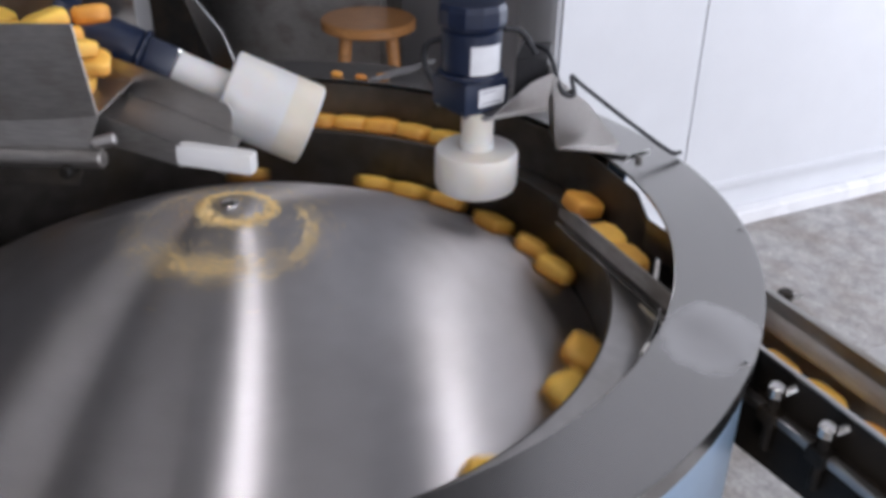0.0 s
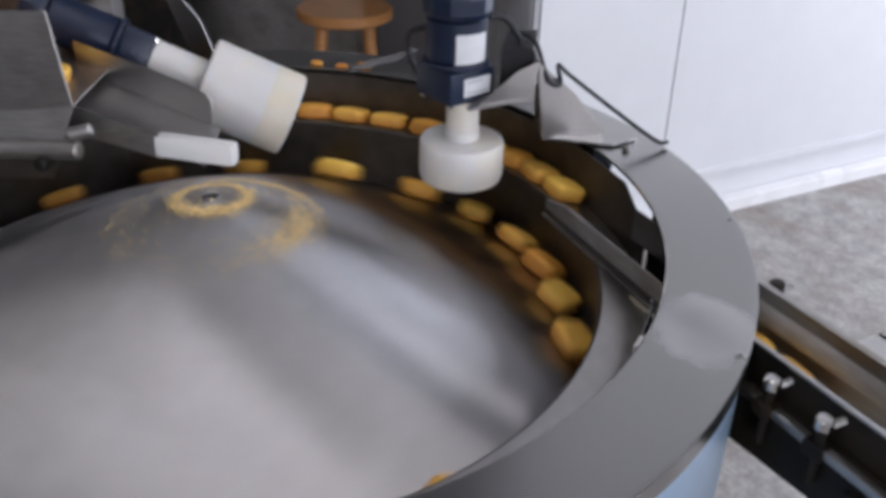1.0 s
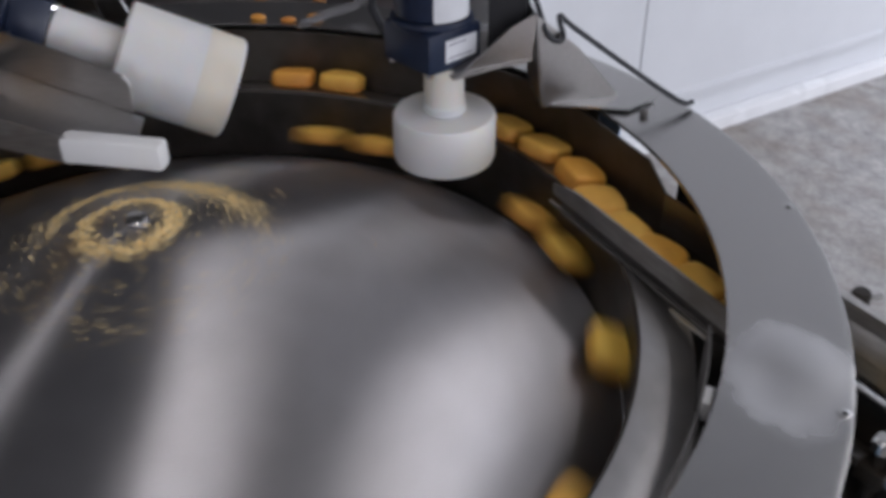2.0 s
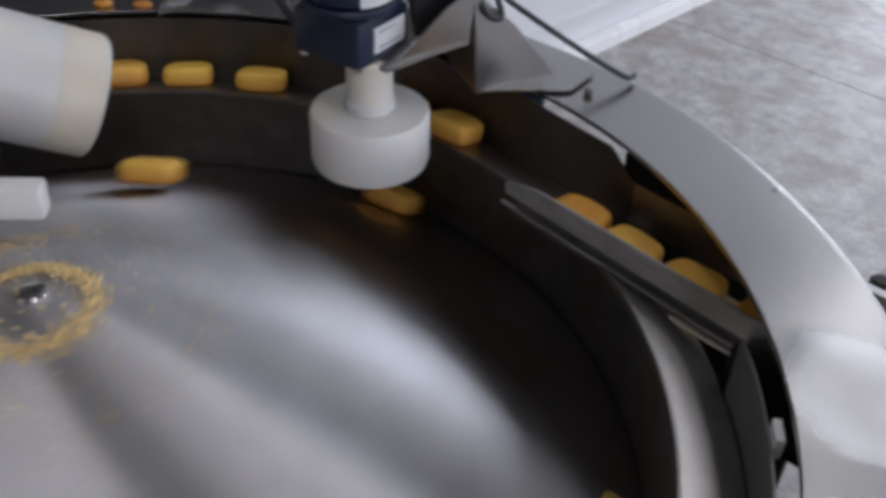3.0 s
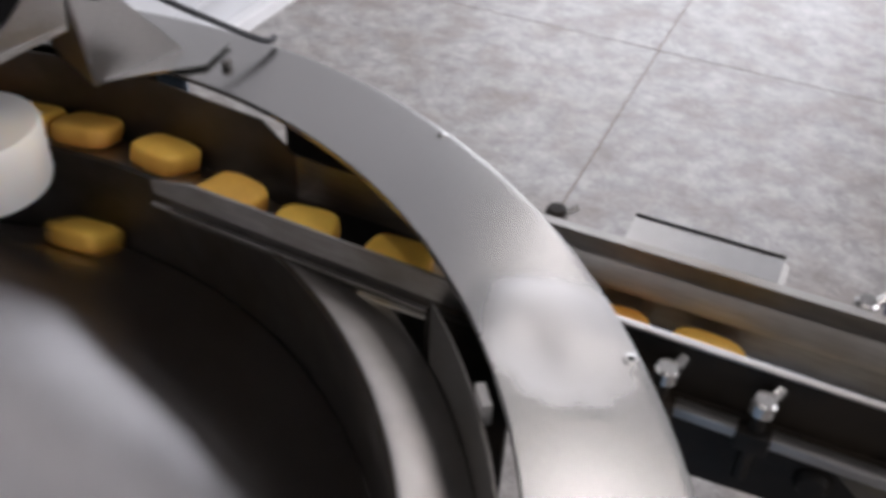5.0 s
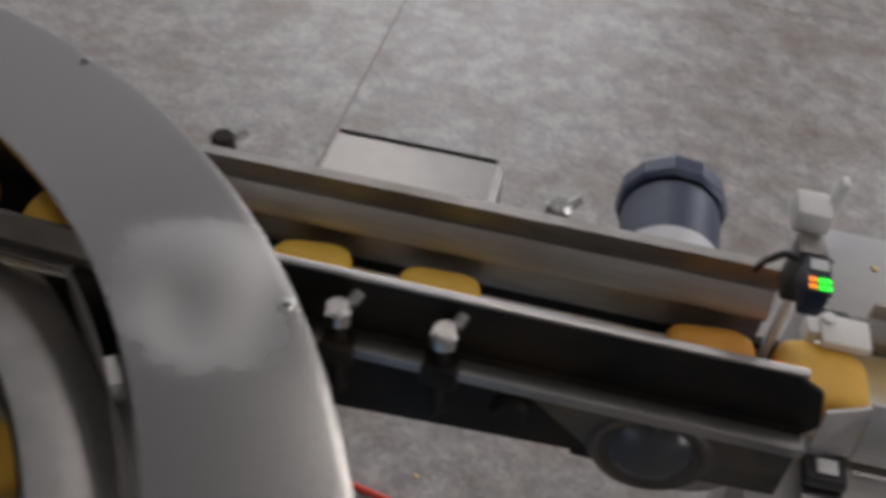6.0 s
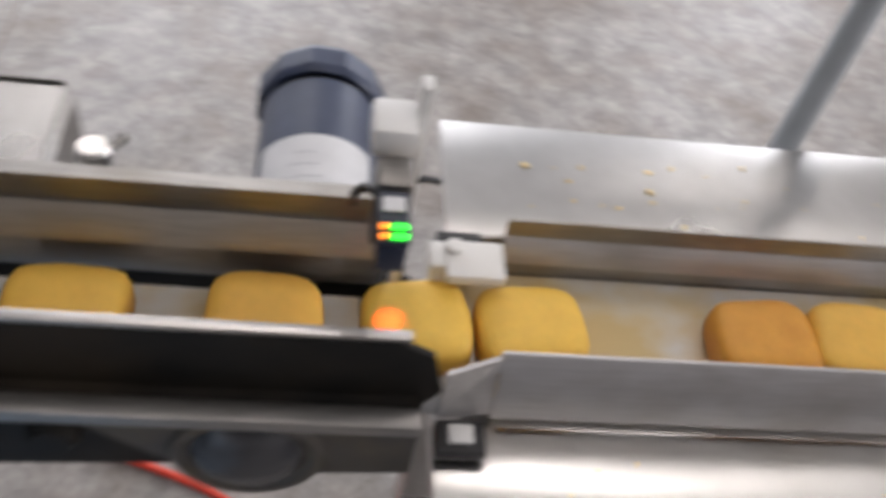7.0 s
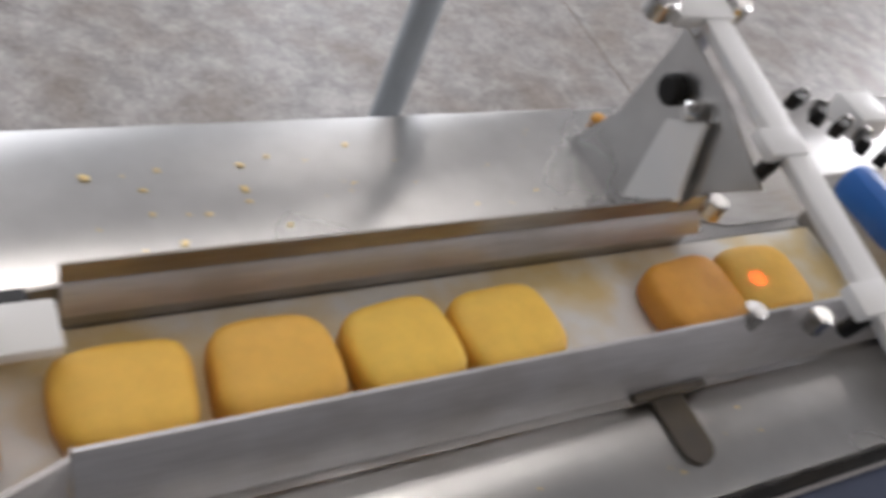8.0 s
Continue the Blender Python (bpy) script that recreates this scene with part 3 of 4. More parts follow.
cable("motor_lead", [(0.245, 0.27, 0.15), (0.265, 0.28, 0.145), (0.285, 0.275, 0.12)], 0.004, "black lead running from motor to terminal box")


def build_roller():
    hi, lo = Vector((-0.132, 0.287, 0.034)), Vector((-0.024, 0.317, -0.018))
    d = (lo - hi).normalized()
    m, n = along(BOWL @ (hi - d * 0.07), BOWL @ lo)
    root = thing("feed_roller", m, "slanting white nylon roller yellowed towards its lower end", "roller")
    part("drum", rod(nb(), (0, 0, 0.07), (0, 0, n), 0.056, 56, edge=0.003), nylon, root)
    part("worn_end", lathe(nb(), [(0.0561, n - 0.040), (0.0563, n - 0.038), (0.0563, n - 0.004), (0.0561, n - 0.0035)], 56), nylon_yellow, root, "faintly yellowed band at the lower end")
    part("collar", rod(nb(), (0, 0, 0.0), (0, 0, 0.07), 0.025, 32, edge=0.002), nylon, root)
    m2 = along(BOWL @ (hi - d * 0.07), BOWL @ (hi - d * 0.2))[0]
    mot = gear_motor("roller_motor", m2, "navy blue gear motor driving the slanting roller", navy, 0.033, 0.09, 0.055, 0.04, 20)
    bm = lathe(nb(), [(0.0318, 0.065), (0.0318, 0.095)], 14, 100, 190)
    part("sticker", bm, white_label, mot, "white printed label on the motor", 0)
    b = thing("roller_bracket", BOWL, "thin steel stay behind the slanting roller motor", "bracket")
    bm = nb()
    prism(bm, [(-0.20, 0.33, 0.16), (-0.15, 0.33, 0.10), (-0.13, 0.36, 0.0), (-0.17, 0.37, 0.0), (-0.22, 0.37, 0.13)], (0.0, 0.003, 0))
    part("plate", bm, steel, b)
    return root


build_roller()


def build_hopper():
    root = thing("hopper", BOWL, "sheet steel hopper mouth full of biscuits beside the chute", "hopper")
    bm = nb()
    prism(bm, [(-0.205, 0.08, 0.172), (-0.192, 0.08, 0.067), (-0.33, 0.07, 0.046), (-0.62, 0.05, 0.03), (-0.62, 0.05, 0.15)], (0, -0.0025, 0))
    part("front_panel", bm, steel_dark, root)
    bm = nb()
    prism(bm, [(-0.192, 0.079, 0.067), (-0.62, 0.049, 0.03), (-0.62, 0.035, -0.005), (-0.20, 0.062, 0.030)], (0, 0.003, 0))
    part("lower_panel", bm, steel_dark, root)
    part("tube", rod(nb(), (-0.175, 0.052, 0.026), (-0.62, 0.022, 0.000), 0.011, 20, edge=0.002), steel_dark, root, "round steel tube under the panel")
    part("tube_end", rod(nb(), (-0.185, 0.050, 0.044), (-0.160, 0.058, 0.050), 0.008, 16, edge=0.002), steel, root)
    bm = nb()
    prism(bm, [(-0.20, 0.064, 0.028), (-0.62, 0.034, -0.008), (-0.62, 0.034, -0.045), (-0.22, 0.060, -0.016)], (0, 0.003, 0))
    part("apron", bm, wall_dirty_shade, root, "dark stained lower edge")
    bm = nb()
    prism(bm, [(-0.192, 0.082, 0.066), (-0.62, 0.052, 0.040), (-0.62, 0.30, 0.055), (-0.22, 0.27, 0.072)], (0, 0, 0.003))
    part("base", bm, steel_dark, root)
    bm = nb()
    prism(bm, [(-0.62, 0.30, 0.03), (-0.24, 0.27, 0.06), (-0.24, 0.27, 0.15), (-0.62, 0.30, 0.24)], (0, 0.003, 0))
    part("rear_panel", bm, steel_dark, root)
    for x in (-0.33, -0.44):
        part("bolt", rod(nb(), (x + 0.115, 0.050 - 0.1 * (x < -0.4) * 0.1, 0.012 - 0.01 * (x < -0.4)), (x + 0.115, 0.030, 0.012 - 0.01 * (x < -0.4)), 0.008, 14, edge=0.002), black_metal if x > -0.4 else chrome, root)
    part("leg", box(nb(), -0.62, -0.585, 0.02, 0.32, -0.95, 0.03, 0.003), steel_dark, root)
    ch = thing("chute", BOWL, "sloping steel chute with a white plastic end block", "chute")
    bm = nb()
    prism(bm, [(-0.215, 0.092, 0.056), (-0.05, 0.098, 0.002), (-0.07, 0.189, 0.008), (-0.215, 0.189, 0.056)], (0, 0, -0.002))
    part("floor_sheet", bm, steel, ch)
    bm = nb()
    prism(bm, [(-0.25, 0.19, 0.104), (-0.157, 0.19, 0.078), (-0.094, 0.19, 0.055), (-0.084, 0.19, 0.051), (-0.079, 0.19, 0.043), (-0.080, 0.19, 0.012), (-0.25, 0.19, 0.058)], (0, 0.002, 0))
    part("rear_side", bm, steel, ch)
    bm = nb()
    prism(bm, [(-0.215, 0.092, 0.066), (-0.10, 0.094, 0.033), (-0.10, 0.094, 0.006), (-0.215, 0.092, 0.030)], (0, 0.002, 0))
    part("front_side", bm, steel_dark, ch)
    m = pose(-0.060, 0.098, 0.020, 0, 1, -2)
    part("end_block", box(nb(), -0.048, 0.048, -0.008, 0.012, -0.013, 0.013, 0.005, m), white_plastic, ch, "white plastic end block")
    return root


build_hopper()


# ---- conveyor that leaves the feeder ----
def build_conveyor():
    root = thing("belt_conveyor", CONV, "narrow white-belted conveyor with black and steel side rails", "conveyor")
    zb = -0.067
    part("belt", box(nb(), 0.24, 0.676, 0.366, 0.423, zb - 0.003, zb, 0.001), belt_white, root, "white belt with yellow crumb stains")
    # front rail: steel guide in the feeder, black outside
    bm = nb()
    prism(bm, [(0.062, 0.379, -0.048), (0.40, 0.362, -0.048), (0.40, 0.362, -0.026), (0.10, 0.377, -0.028), (0.060, 0.380, -0.038)], (0, -0.0022, 0))
    part("guide_blade", bm, steel_dark, root, "long steel guide blade")
    bm = nb()
    prism(bm, [(0.075, 0.3795, -0.066), (0.40, 0.3635, -0.066), (0.40, 0.3635, -0.0482), (0.075, 0.3795, -0.0482)], (0, -0.002, 0))
    part("guide_base", bm, black_worn, root, "dark lower strip of the guide")
    bm = nb()
    prism(bm, [(0.06, 0.377, -0.058), (0.40, 0.360, -0.058), (0.40, 0.356, -0.058), (0.06, 0.374, -0.058)], (0, 0, 0.0022))
    part("guide_foot", bm, steel_dark, root)
    bm = nb()
    prism(bm, [(0.36, 0.362, -0.066), (0.692, 0.360, -0.066), (0.708, 0.360, -0.042), (0.702, 0.360, -0.018), (0.688, 0.360, -0.010), (0.36, 0.362, -0.008)], (0, -0.003, 0))
    part("front_rail", bm, black_metal, root, "black front side rail")
    part("rail_edge", box(nb(), 0.36, 0.692, 0.3575, 0.3625, -0.0098, -0.0075, 0.0008), steel, root, "bright worn top edge")
    # frame below
    part("side_frame", prism(nb(), [(0.30, 0.351, -0.046), (0.30, 0.351, -0.118), (0.43, 0.351, -0.111), (0.60, 0.351, -0.099), (0.70, 0.351, -0.092), (0.70, 0.351, -0.046)], (0, 0.006, 0)), black_metal, root)
    part("clamp_bar", box(nb(), 0.42, 0.70, 0.340, 0.350, -0.051, -0.043, 0.002), steel_dark, root)
    part("rear_frame", prism(nb(), [(0.30, 0.432, -0.068), (0.30, 0.432, -0.108), (0.43, 0.432, -0.104), (0.60, 0.432, -0.098), (0.70, 0.432, -0.092), (0.70, 0.432, -0.068)], (0, 0.006, 0)), black_metal, root)
    part("tail_gusset", prism(nb(), [(0.56, 0.346, -0.055), (0.70, 0.346, -0.055), (0.70, 0.346, -0.092), (0.61, 0.346, -0.098)], (0, 0.004, 0)), black_worn, root)
    # rear rail with a shaped inner face
    prof = [(0.430, -0.066), (0.430, -0.045), (0.4245, -0.042), (0.4242, -0.037), (0.4265, -0.028), (0.4300, -0.021), (0.4300, -0.0075), (0.4375, -0.0075), (0.4375, -0.067), (0.434, -0.068)]
    bm = nb()
    prism(bm, [(0.345, y, z) for y, z in prof], (0.338, 0, 0))
    part("rear_rail", bm, steel_dark, root, "folded steel rear rail with food stains")
    # the lit band along the rail, put into a brighter steel
    bm = nb()
    prism(bm, [(0.3455, y, z) for y, z in ((0.4238, -0.0405), (0.4232, -0.0385), (0.4236, -0.0345), (0.4262, -0.0265), (0.4285, -0.0215), (0.4292, -0.0225), (0.4268, -0.028), (0.4243, -0.0372))], (0.337, 0, 0))
    part("ridge", bm, steel_satin, root, "ridge of the rail, its lit band put into brighter steel")
    for x0 in (0.15,):
        bm = nb()
        prism(bm, [(x0, 0.437, -0.06), (0.36, 0.432, -0.06), (0.36, 0.432, -0.03), (0.30, 0.433, -0.022), (x0, 0.437, -0.022)], (0, 0.002, 0))
        part("inlet_rail", bm, steel_mid, root)
    # pulley, bearing
    BX, BZ = 0.6303, -0.0795
    part("pulley", rod(nb(), (0.655, 0.368, zb - 0.038), (0.655, 0.421, zb - 0.038), 0.034, 28), steel_dark, root)
    bear = part("bearing", lathe(nb(), [(0, 0.005), (0.0255, 0.005), (0.0275, 0.007), (0.031, 0.007), (0.0335, 0.004), (0.0335, 0)], 44, m=pose(BX, 0.3505, BZ, 90, 0, 0)), black_worn, root, "round worn black bearing housing")
    part("dust_cap", lathe(nb(), [(0, 0.010), (0.012, 0.0085), (0.020, 0.005), (0.024, 0.0)], 32, m=pose(BX, 0.3460, BZ, 90, 0, 0)), black_gloss, bear, "dark glossy dust cap")
    part("boss", lathe(nb(), [(0, 0.006), (0.008, 0.006), (0.011, 0.002), (0.011, 0)], 20, m=pose(0.553, 0.351, -0.075, 90, 0, 0)), black_metal, root)
    # clamp screws before and behind
    for x in (0.457, 0.513):
        st = part("clamp_stem", rod(nb(), (x, 0.345, -0.084), (x, 0.345, -0.026), 0.0045, 14), black_metal, root)
        part("knob", lathe(nb(), [(0, 0.010), (0.006, 0.010), (0.0078, 0.008), (0.0078, 0.0), (0.004, -0.003)], 18, m=pose(x, 0.345, -0.027)), chrome, st, "chrome clamp knob")
        part("pin", rod(nb(), (x, 0.345, -0.029), (x + 0.007, 0.3600, -0.020), 0.0042, 10), chrome, st)
        part("clamp_base", box(nb(), x - 0.010, x + 0.010, 0.337, 0.350, -0.056, -0.042, 0.002), black_metal, st)
    for x in (0.351, 0.556):
        st = part("clamp_stem", rod(nb(), (x, 0.452, -0.075), (x, 0.452, -0.016), 0.005, 14), black_metal, root)
        part("knob", lathe(nb(), [(0, 0.006), (0.006, 0.006), (0.0075, 0.004), (0.0075, -0.004), (0.004, -0.006)], 18, m=pose(x, 0.452, -0.016)), chrome if x > 0.5 else black_metal, st)
        part("pin", rod(nb(), (x, 0.452, -0.018), (x + 0.012, 0.462, -0.012), 0.0028, 10), chrome, st)
        part("clamp_base", box(nb(), x - 0.010, x + 0.010, 0.438, 0.458, -0.08, -0.06, 0.002), black_metal, st)
    # folded side plate behind
    bm = nb()
    prism(bm, [(0.386, 0.440, -0.088), (0.507, 0.440, -0.088), (0.507, 0.576, -0.088), (0.386, 0.576, -0.088)], (0, 0, 0.002))
    sp = part("side_plate", bm, steel_bright, root, "bright folded steel side plate")
    bm = nb()
    prism(bm, [(0.507, 0.440, -0.0885), (0.512, 0.440, -0.092), (0.512, 0.575, -0.092), (0.507, 0.576, -0.0885)], (0.001, 0, -0.10))
    part("fold", bm, steel_dark, sp)
    part("edge_strip", box(nb(), 0.386, 0.507, 0.5762, 0.5785, -0.0885, -0.0845, 0.0005), black_metal, sp)
    for x in (0.33,):
        for y in (0.36, 0.432):
            part("leg", box(nb(), x - 0.012, x + 0.012, y - 0.004, y + 0.004, -0.95, -0.14, 0.002), black_metal, root)
    return root


build_conveyor()


def build_drive():
    m = CONV @ pose(0.652, 0.505, -0.180, -90, 0, 0)
    root = gear_motor("drive_motor", m, "slate blue gear motor lying behind the conveyor end", slate_blue, 0.0445, 0.136, 0.08, 0.03, 0, 20)
    bm = lathe(nb(), [(0.0422, 0.055), (0.0422, 0.105)], 24, -150, -35)
    part("sticker", bm, white_label, root, "large white printed label", 0)
    for k in range(3):
        bm = lathe(nb(), [(0.0424, 0.066 + 0.011 * k), (0.0424, 0.0666 + 0.011 * k)], 14, -122 + 5 * k, -84 - 5 * k)
        part("print_bar", bm, label_ink, root, "", 0)
    b = thing("drive_bracket", CONV, "black steel plate holding the drive motor to the conveyor", "bracket")
    part("plate", box(nb(), 0.60, 0.705, 0.438, 0.506, -0.225, -0.125, 0.003), black_metal, b)


build_drive()


def build_sensor():
    root = thing("photo_sensor", CONV, "photoelectric sensor with lit green lamps on a white stand", "sensor")
    part("stand", box(nb(), 0.6885, 0.6925, 0.424, 0.432, -0.16, 0.060, 0.0008), white_plastic, root, "upright white strip")
    part("clamp", box(nb(), 0.671, 0.688, 0.412, 0.432, 0.034, 0.048, 0.0025), white_plastic, root, "white clamp block")
    part("bracket", box(nb(), 0.673, 0.687, 0.392, 0.4085, 0.006, 0.040, 0.002), steel_mid, root)
    m = pose(0.6785, 0.372, 0.032, 8, 0, 0)
    bodyp = part("body", box(nb(), -0.0055, 0.0055, -0.0105, 0.012, -0.004, 0.011, 0.002, m), navy, root, "dark blue sensor body")
    part("top_cover", box(nb(), -0.0057, 0.0057, -0.010, 0.012, 0.0112, 0.0138, 0.001, m), navy, bodyp)
    part("window", box(nb(), -0.004, 0.004, 0.003, 0.009, 0.0142, 0.0148, 0, m), white_label, bodyp, "white printed label", 0)
    for y in (-0.0075, -0.0035):
        part("green_lamp", box(nb(), -0.001, 0.0048, y - 0.0010, y + 0.0010, 0.0142, 0.0152, 0, m), green_led, bodyp, "lit green lamp", 0)
        part("amber_lamp", box(nb(), -0.0048, -0.0022, y - 0.0008, y + 0.0008, 0.0142, 0.0154, 0, m), amber_led, bodyp, "lit amber lamp", 0)
    cable("sensor_cable", [(0.676, 0.392, 0.034), (0.670, 0.400, 0.030), (0.667, 0.412, 0.014), (0.668, 0.427, -0.004), (0.669, 0.445, -0.04), (0.67, 0.46, -0.09)], 0.002, "thin black cable behind the sensor", m=CONV)
    cable("sensor_lead", [(0.692, 0.428, 0.008), (0.697, 0.429, 0.008), (0.703, 0.431, 0.005)], 0.0016, "short black lead beside the sensor stand", m=CONV)


build_sensor()


# ---- the infeed table of the packing machine ----
def beam(name, p0, p1, watts):
    data = bpy.data.lights.new(name, "SPOT")
    data.spot_size, data.spot_blend, data.energy, data.color, data.shadow_soft_size = radians(9), 0.5, watts, (1.0, 0.06, 0.04), 0.001
    ob = new(name, data)
    ob.matrix_world = CONV @ look(p0, p1)


beam("sensor_beam", (0.6785, 0.3525, 0.018), (0.687, 0.3950, -0.047), 1.1)
beam("gate_beam", (1.05, 0.385, 0.012), (1.075, 0.399, -0.048), 0.5)


def build_table():
    root = thing("infeed_table", CONV, "bright stainless infeed table with crumbs on its plate", "table")
    zd = -0.0735
    bm = nb()
    box(bm, 0.708, 1.9, 0.307, 0.360, zd - 0.003, zd, 0.0008)
    part("front_deck", bm, steel_bright, root)
    box_b = box(nb(), 0.720, 1.9, 0.4475, 0.561, zd - 0.003, zd, 0.0008)
    part("rear_deck", box_b, steel_bright, root)
    part("under_frame", box(nb(), 0.735, 1.9, 0.318, 0.540, -0.26, zd - 0.008, 0.004), steel, root)
    part("front_strip", box(nb(), 0.708, 1.9, 0.300, 0.306, zd - 0.006, zd - 0.001, 0.001), black_metal, root)
    part("front_apron", box(nb(), 0.72, 1.9, 0.255, 0.299, -0.16, zd - 0.006, 0.004), slate_blue, root)
    part("belt", box(nb(), 0.712, 1.9, 0.372, 0.4428, -0.072, -0.067, 0.001), belt_white, root, "white belt with yellow crumb stains")
    part("belt_roller", rod(nb(), (0.715, 0.373, -0.078), (0.715, 0.441, -0.078), 0.010, 20), white_plastic, root)
    # rails
    bm = nb()
    prism(bm, [(0.742, y, z) for y, z in ((0.4455, -0.031), (0.4455, -0.0415), (0.4388, -0.0515), (0.4388, -0.0530), (0.4432, -0.0540), (0.4432, zd + 0.001), (0.447, zd + 0.001), (0.447, -0.031))], (0.324, 0, 0))
    part("rear_rail", bm, steel_dark, root, "folded steel rear rail")
    # paler steel on the slope: the light it catches is put into the colour
    bm = nb()
    prism(bm, [(0.7422, y, z) for y, z in ((0.4448, -0.0417), (0.4380, -0.0517), (0.4380, -0.0532), (0.4387, -0.0532), (0.4387, -0.0516), (0.4454, -0.0418))], (0.3236, 0, 0))
    part("rail_face", bm, steel_grey, root, "bright sloping face of the rail")
    bm = nb()
    prism(bm, [(0.733, y, z) for y, z in ((0.3722, -0.032), (0.3705, -0.032), (0.3632, -0.0465), (0.3615, -0.0685), (0.3635, -0.0685), (0.3650, -0.0475), (0.3722, -0.0345))], (1.167, 0, 0))
    part("front_rail", bm, steel_grey, root, "folded steel front rail")
    bm = nb()
    prism(bm, [(0.7325, 0.3705, -0.033), (0.709, 0.3615, -0.0335), (0.709, 0.3600, -0.064), (0.7325, 0.3640, -0.066)], (0.0, -0.0022, 0))
    part("rail_flare", bm, steel_grey, root, "flared rail end")
    part("rear_rail_inlet", prism(nb(), [(0.712, 0.4465, -0.066), (0.742, 0.4465, -0.066), (0.742, 0.4465, -0.045), (0.712, 0.4465, -0.048)], (0, 0.002, 0)), steel_dark, root)
    # feet of the front rail lie on the deck
    for x in (1.0, 1.45):
        bm = nb()
        pts = [(x - 0.0095, 0.362, zd + 0.0005), (x + 0.0095, 0.362, zd + 0.0005)]
        pts += [(x + 0.0095 * math.cos(a), 0.332 - 0.0095 * math.sin(a), zd + 0.0005) for a in [math.pi * k / 10 for k in range(11)]]
        prism(bm, pts, (0, 0, 0.0022))
        f = part("rail_foot", bm, black_worn, root, "dark rounded foot of the rail")
        part("foot_bar", box(nb(), x - 0.022, x + 0.022, 0.3575, 0.3612, zd + 0.003, zd + 0.008, 0.0005), black_worn, f)
    # white corner brackets
    b = part("corner_bracket", box(nb(), 0.712, 0.739, 0.4135, 0.4355, -0.042, -0.036, 0.0015), white_plastic, root, "white plastic corner bracket")
    part("arm", box(nb(), 0.705, 0.7118, 0.420, 0.4355, -0.052, -0.037, 0.0015), white_plastic, b)
    part("screw", rod(nb(), (0.716, 0.430, -0.037), (0.716, 0.430, -0.033), 0.004, 14), white_plastic, b)
    part("slot", box(nb(), 0.709, 0.731, 0.436, 0.4455, -0.060, -0.041, 0.0015), black_plastic, root, "black slot at the plate corner")
    c = part("latch", box(nb(), 0.708, 0.730, 0.342, 0.358, zd + 0.001, zd + 0.009, 0.002), black_plastic, root, "black latch with a white insert")
    part("insert", box(nb(), 0.7135, 0.7245, 0.3455, 0.3545, zd + 0.0095, zd + 0.0115, 0.001), white_plastic, c)
    for x, y in ((0.76, 0.33), (1.15, 0.33), (1.15, 0.53), (0.76, 0.53), (1.85, 0.33), (1.85, 0.53)):
        part("leg", box(nb(), x - 0.018, x + 0.018, y - 0.018, y + 0.018, -0.95, -0.26, 0.002), steel, root)
    # upright side plate by the cross bar
    bm = nb()
    prism(bm, [(1.075, 0.553, zd), (1.075, 0.470, zd), (1.115, 0.455, zd), (1.20, 0.455, zd), (1.20, 0.552, zd)], (0, 0, 0.001))
    part("gate_plate", bm, steel_dark, root)
    return root


build_table()


def table_crumbs():
    rnd = random.Random(11)
    spots = [(0.767, 0.528), (0.791, 0.518), (0.855, 0.535), (0.838, 0.514), (0.838, 0.506), (0.853, 0.489), (0.802, 0.484), (0.817, 0.500), (0.792, 0.503), (0.80, 0.53), (0.90, 0.54), (0.78, 0.47), (0.84, 0.53)]
    spots += [(rnd.uniform(0.76, 1.02), rnd.uniform(0.455, 0.545)) for _ in range(26)]
    spots += [(rnd.uniform(0.74, 1.05), rnd.uniform(0.315, 0.355)) for _ in range(14)]
    bm = nb()
    for k, (x, y) in enumerate(spots):
        s = rnd.uniform(0.0011, 0.0021) if k < 13 else rnd.uniform(0.0004, 0.0010)
        bmesh.ops.create_icosphere(bm, subdivisions=1, radius=s, matrix=pose(x, y, -0.0735 + s * 0.3, 0, 0, rnd.uniform(0, 180)) @ Matrix.Diagonal((1.5, 1, 0.5, 1)))
    ob = part("table_crumbs", bm, crumb_mat)
    ob.matrix_world = CONV
    tagged(ob, "small golden crumbs scattered over the steel plate", "crumbs", kind="stuff")
    for (x, y, s) in ((1.075, 0.548, 0.005), (1.059, 0.527, 0.006)):
        bm = nb()
        bmesh.ops.create_icosphere(bm, subdivisions=2, radius=s, matrix=Matrix.Diagonal((1.2, 0.9, 0.6, 1)))
        for q in bm.verts:
            q.co *= 1 + 0.25 * noise.noise(q.co * 260)
        c = part("biscuit_crumb", bm, cookie_mat)
        c.matrix_world = CONV @ pose(x, y, -0.0735 + s * 0.55)
        tagged(c, "broken yellow biscuit crumb on the steel plate", "crumb", "large crumbs")


table_crumbs()


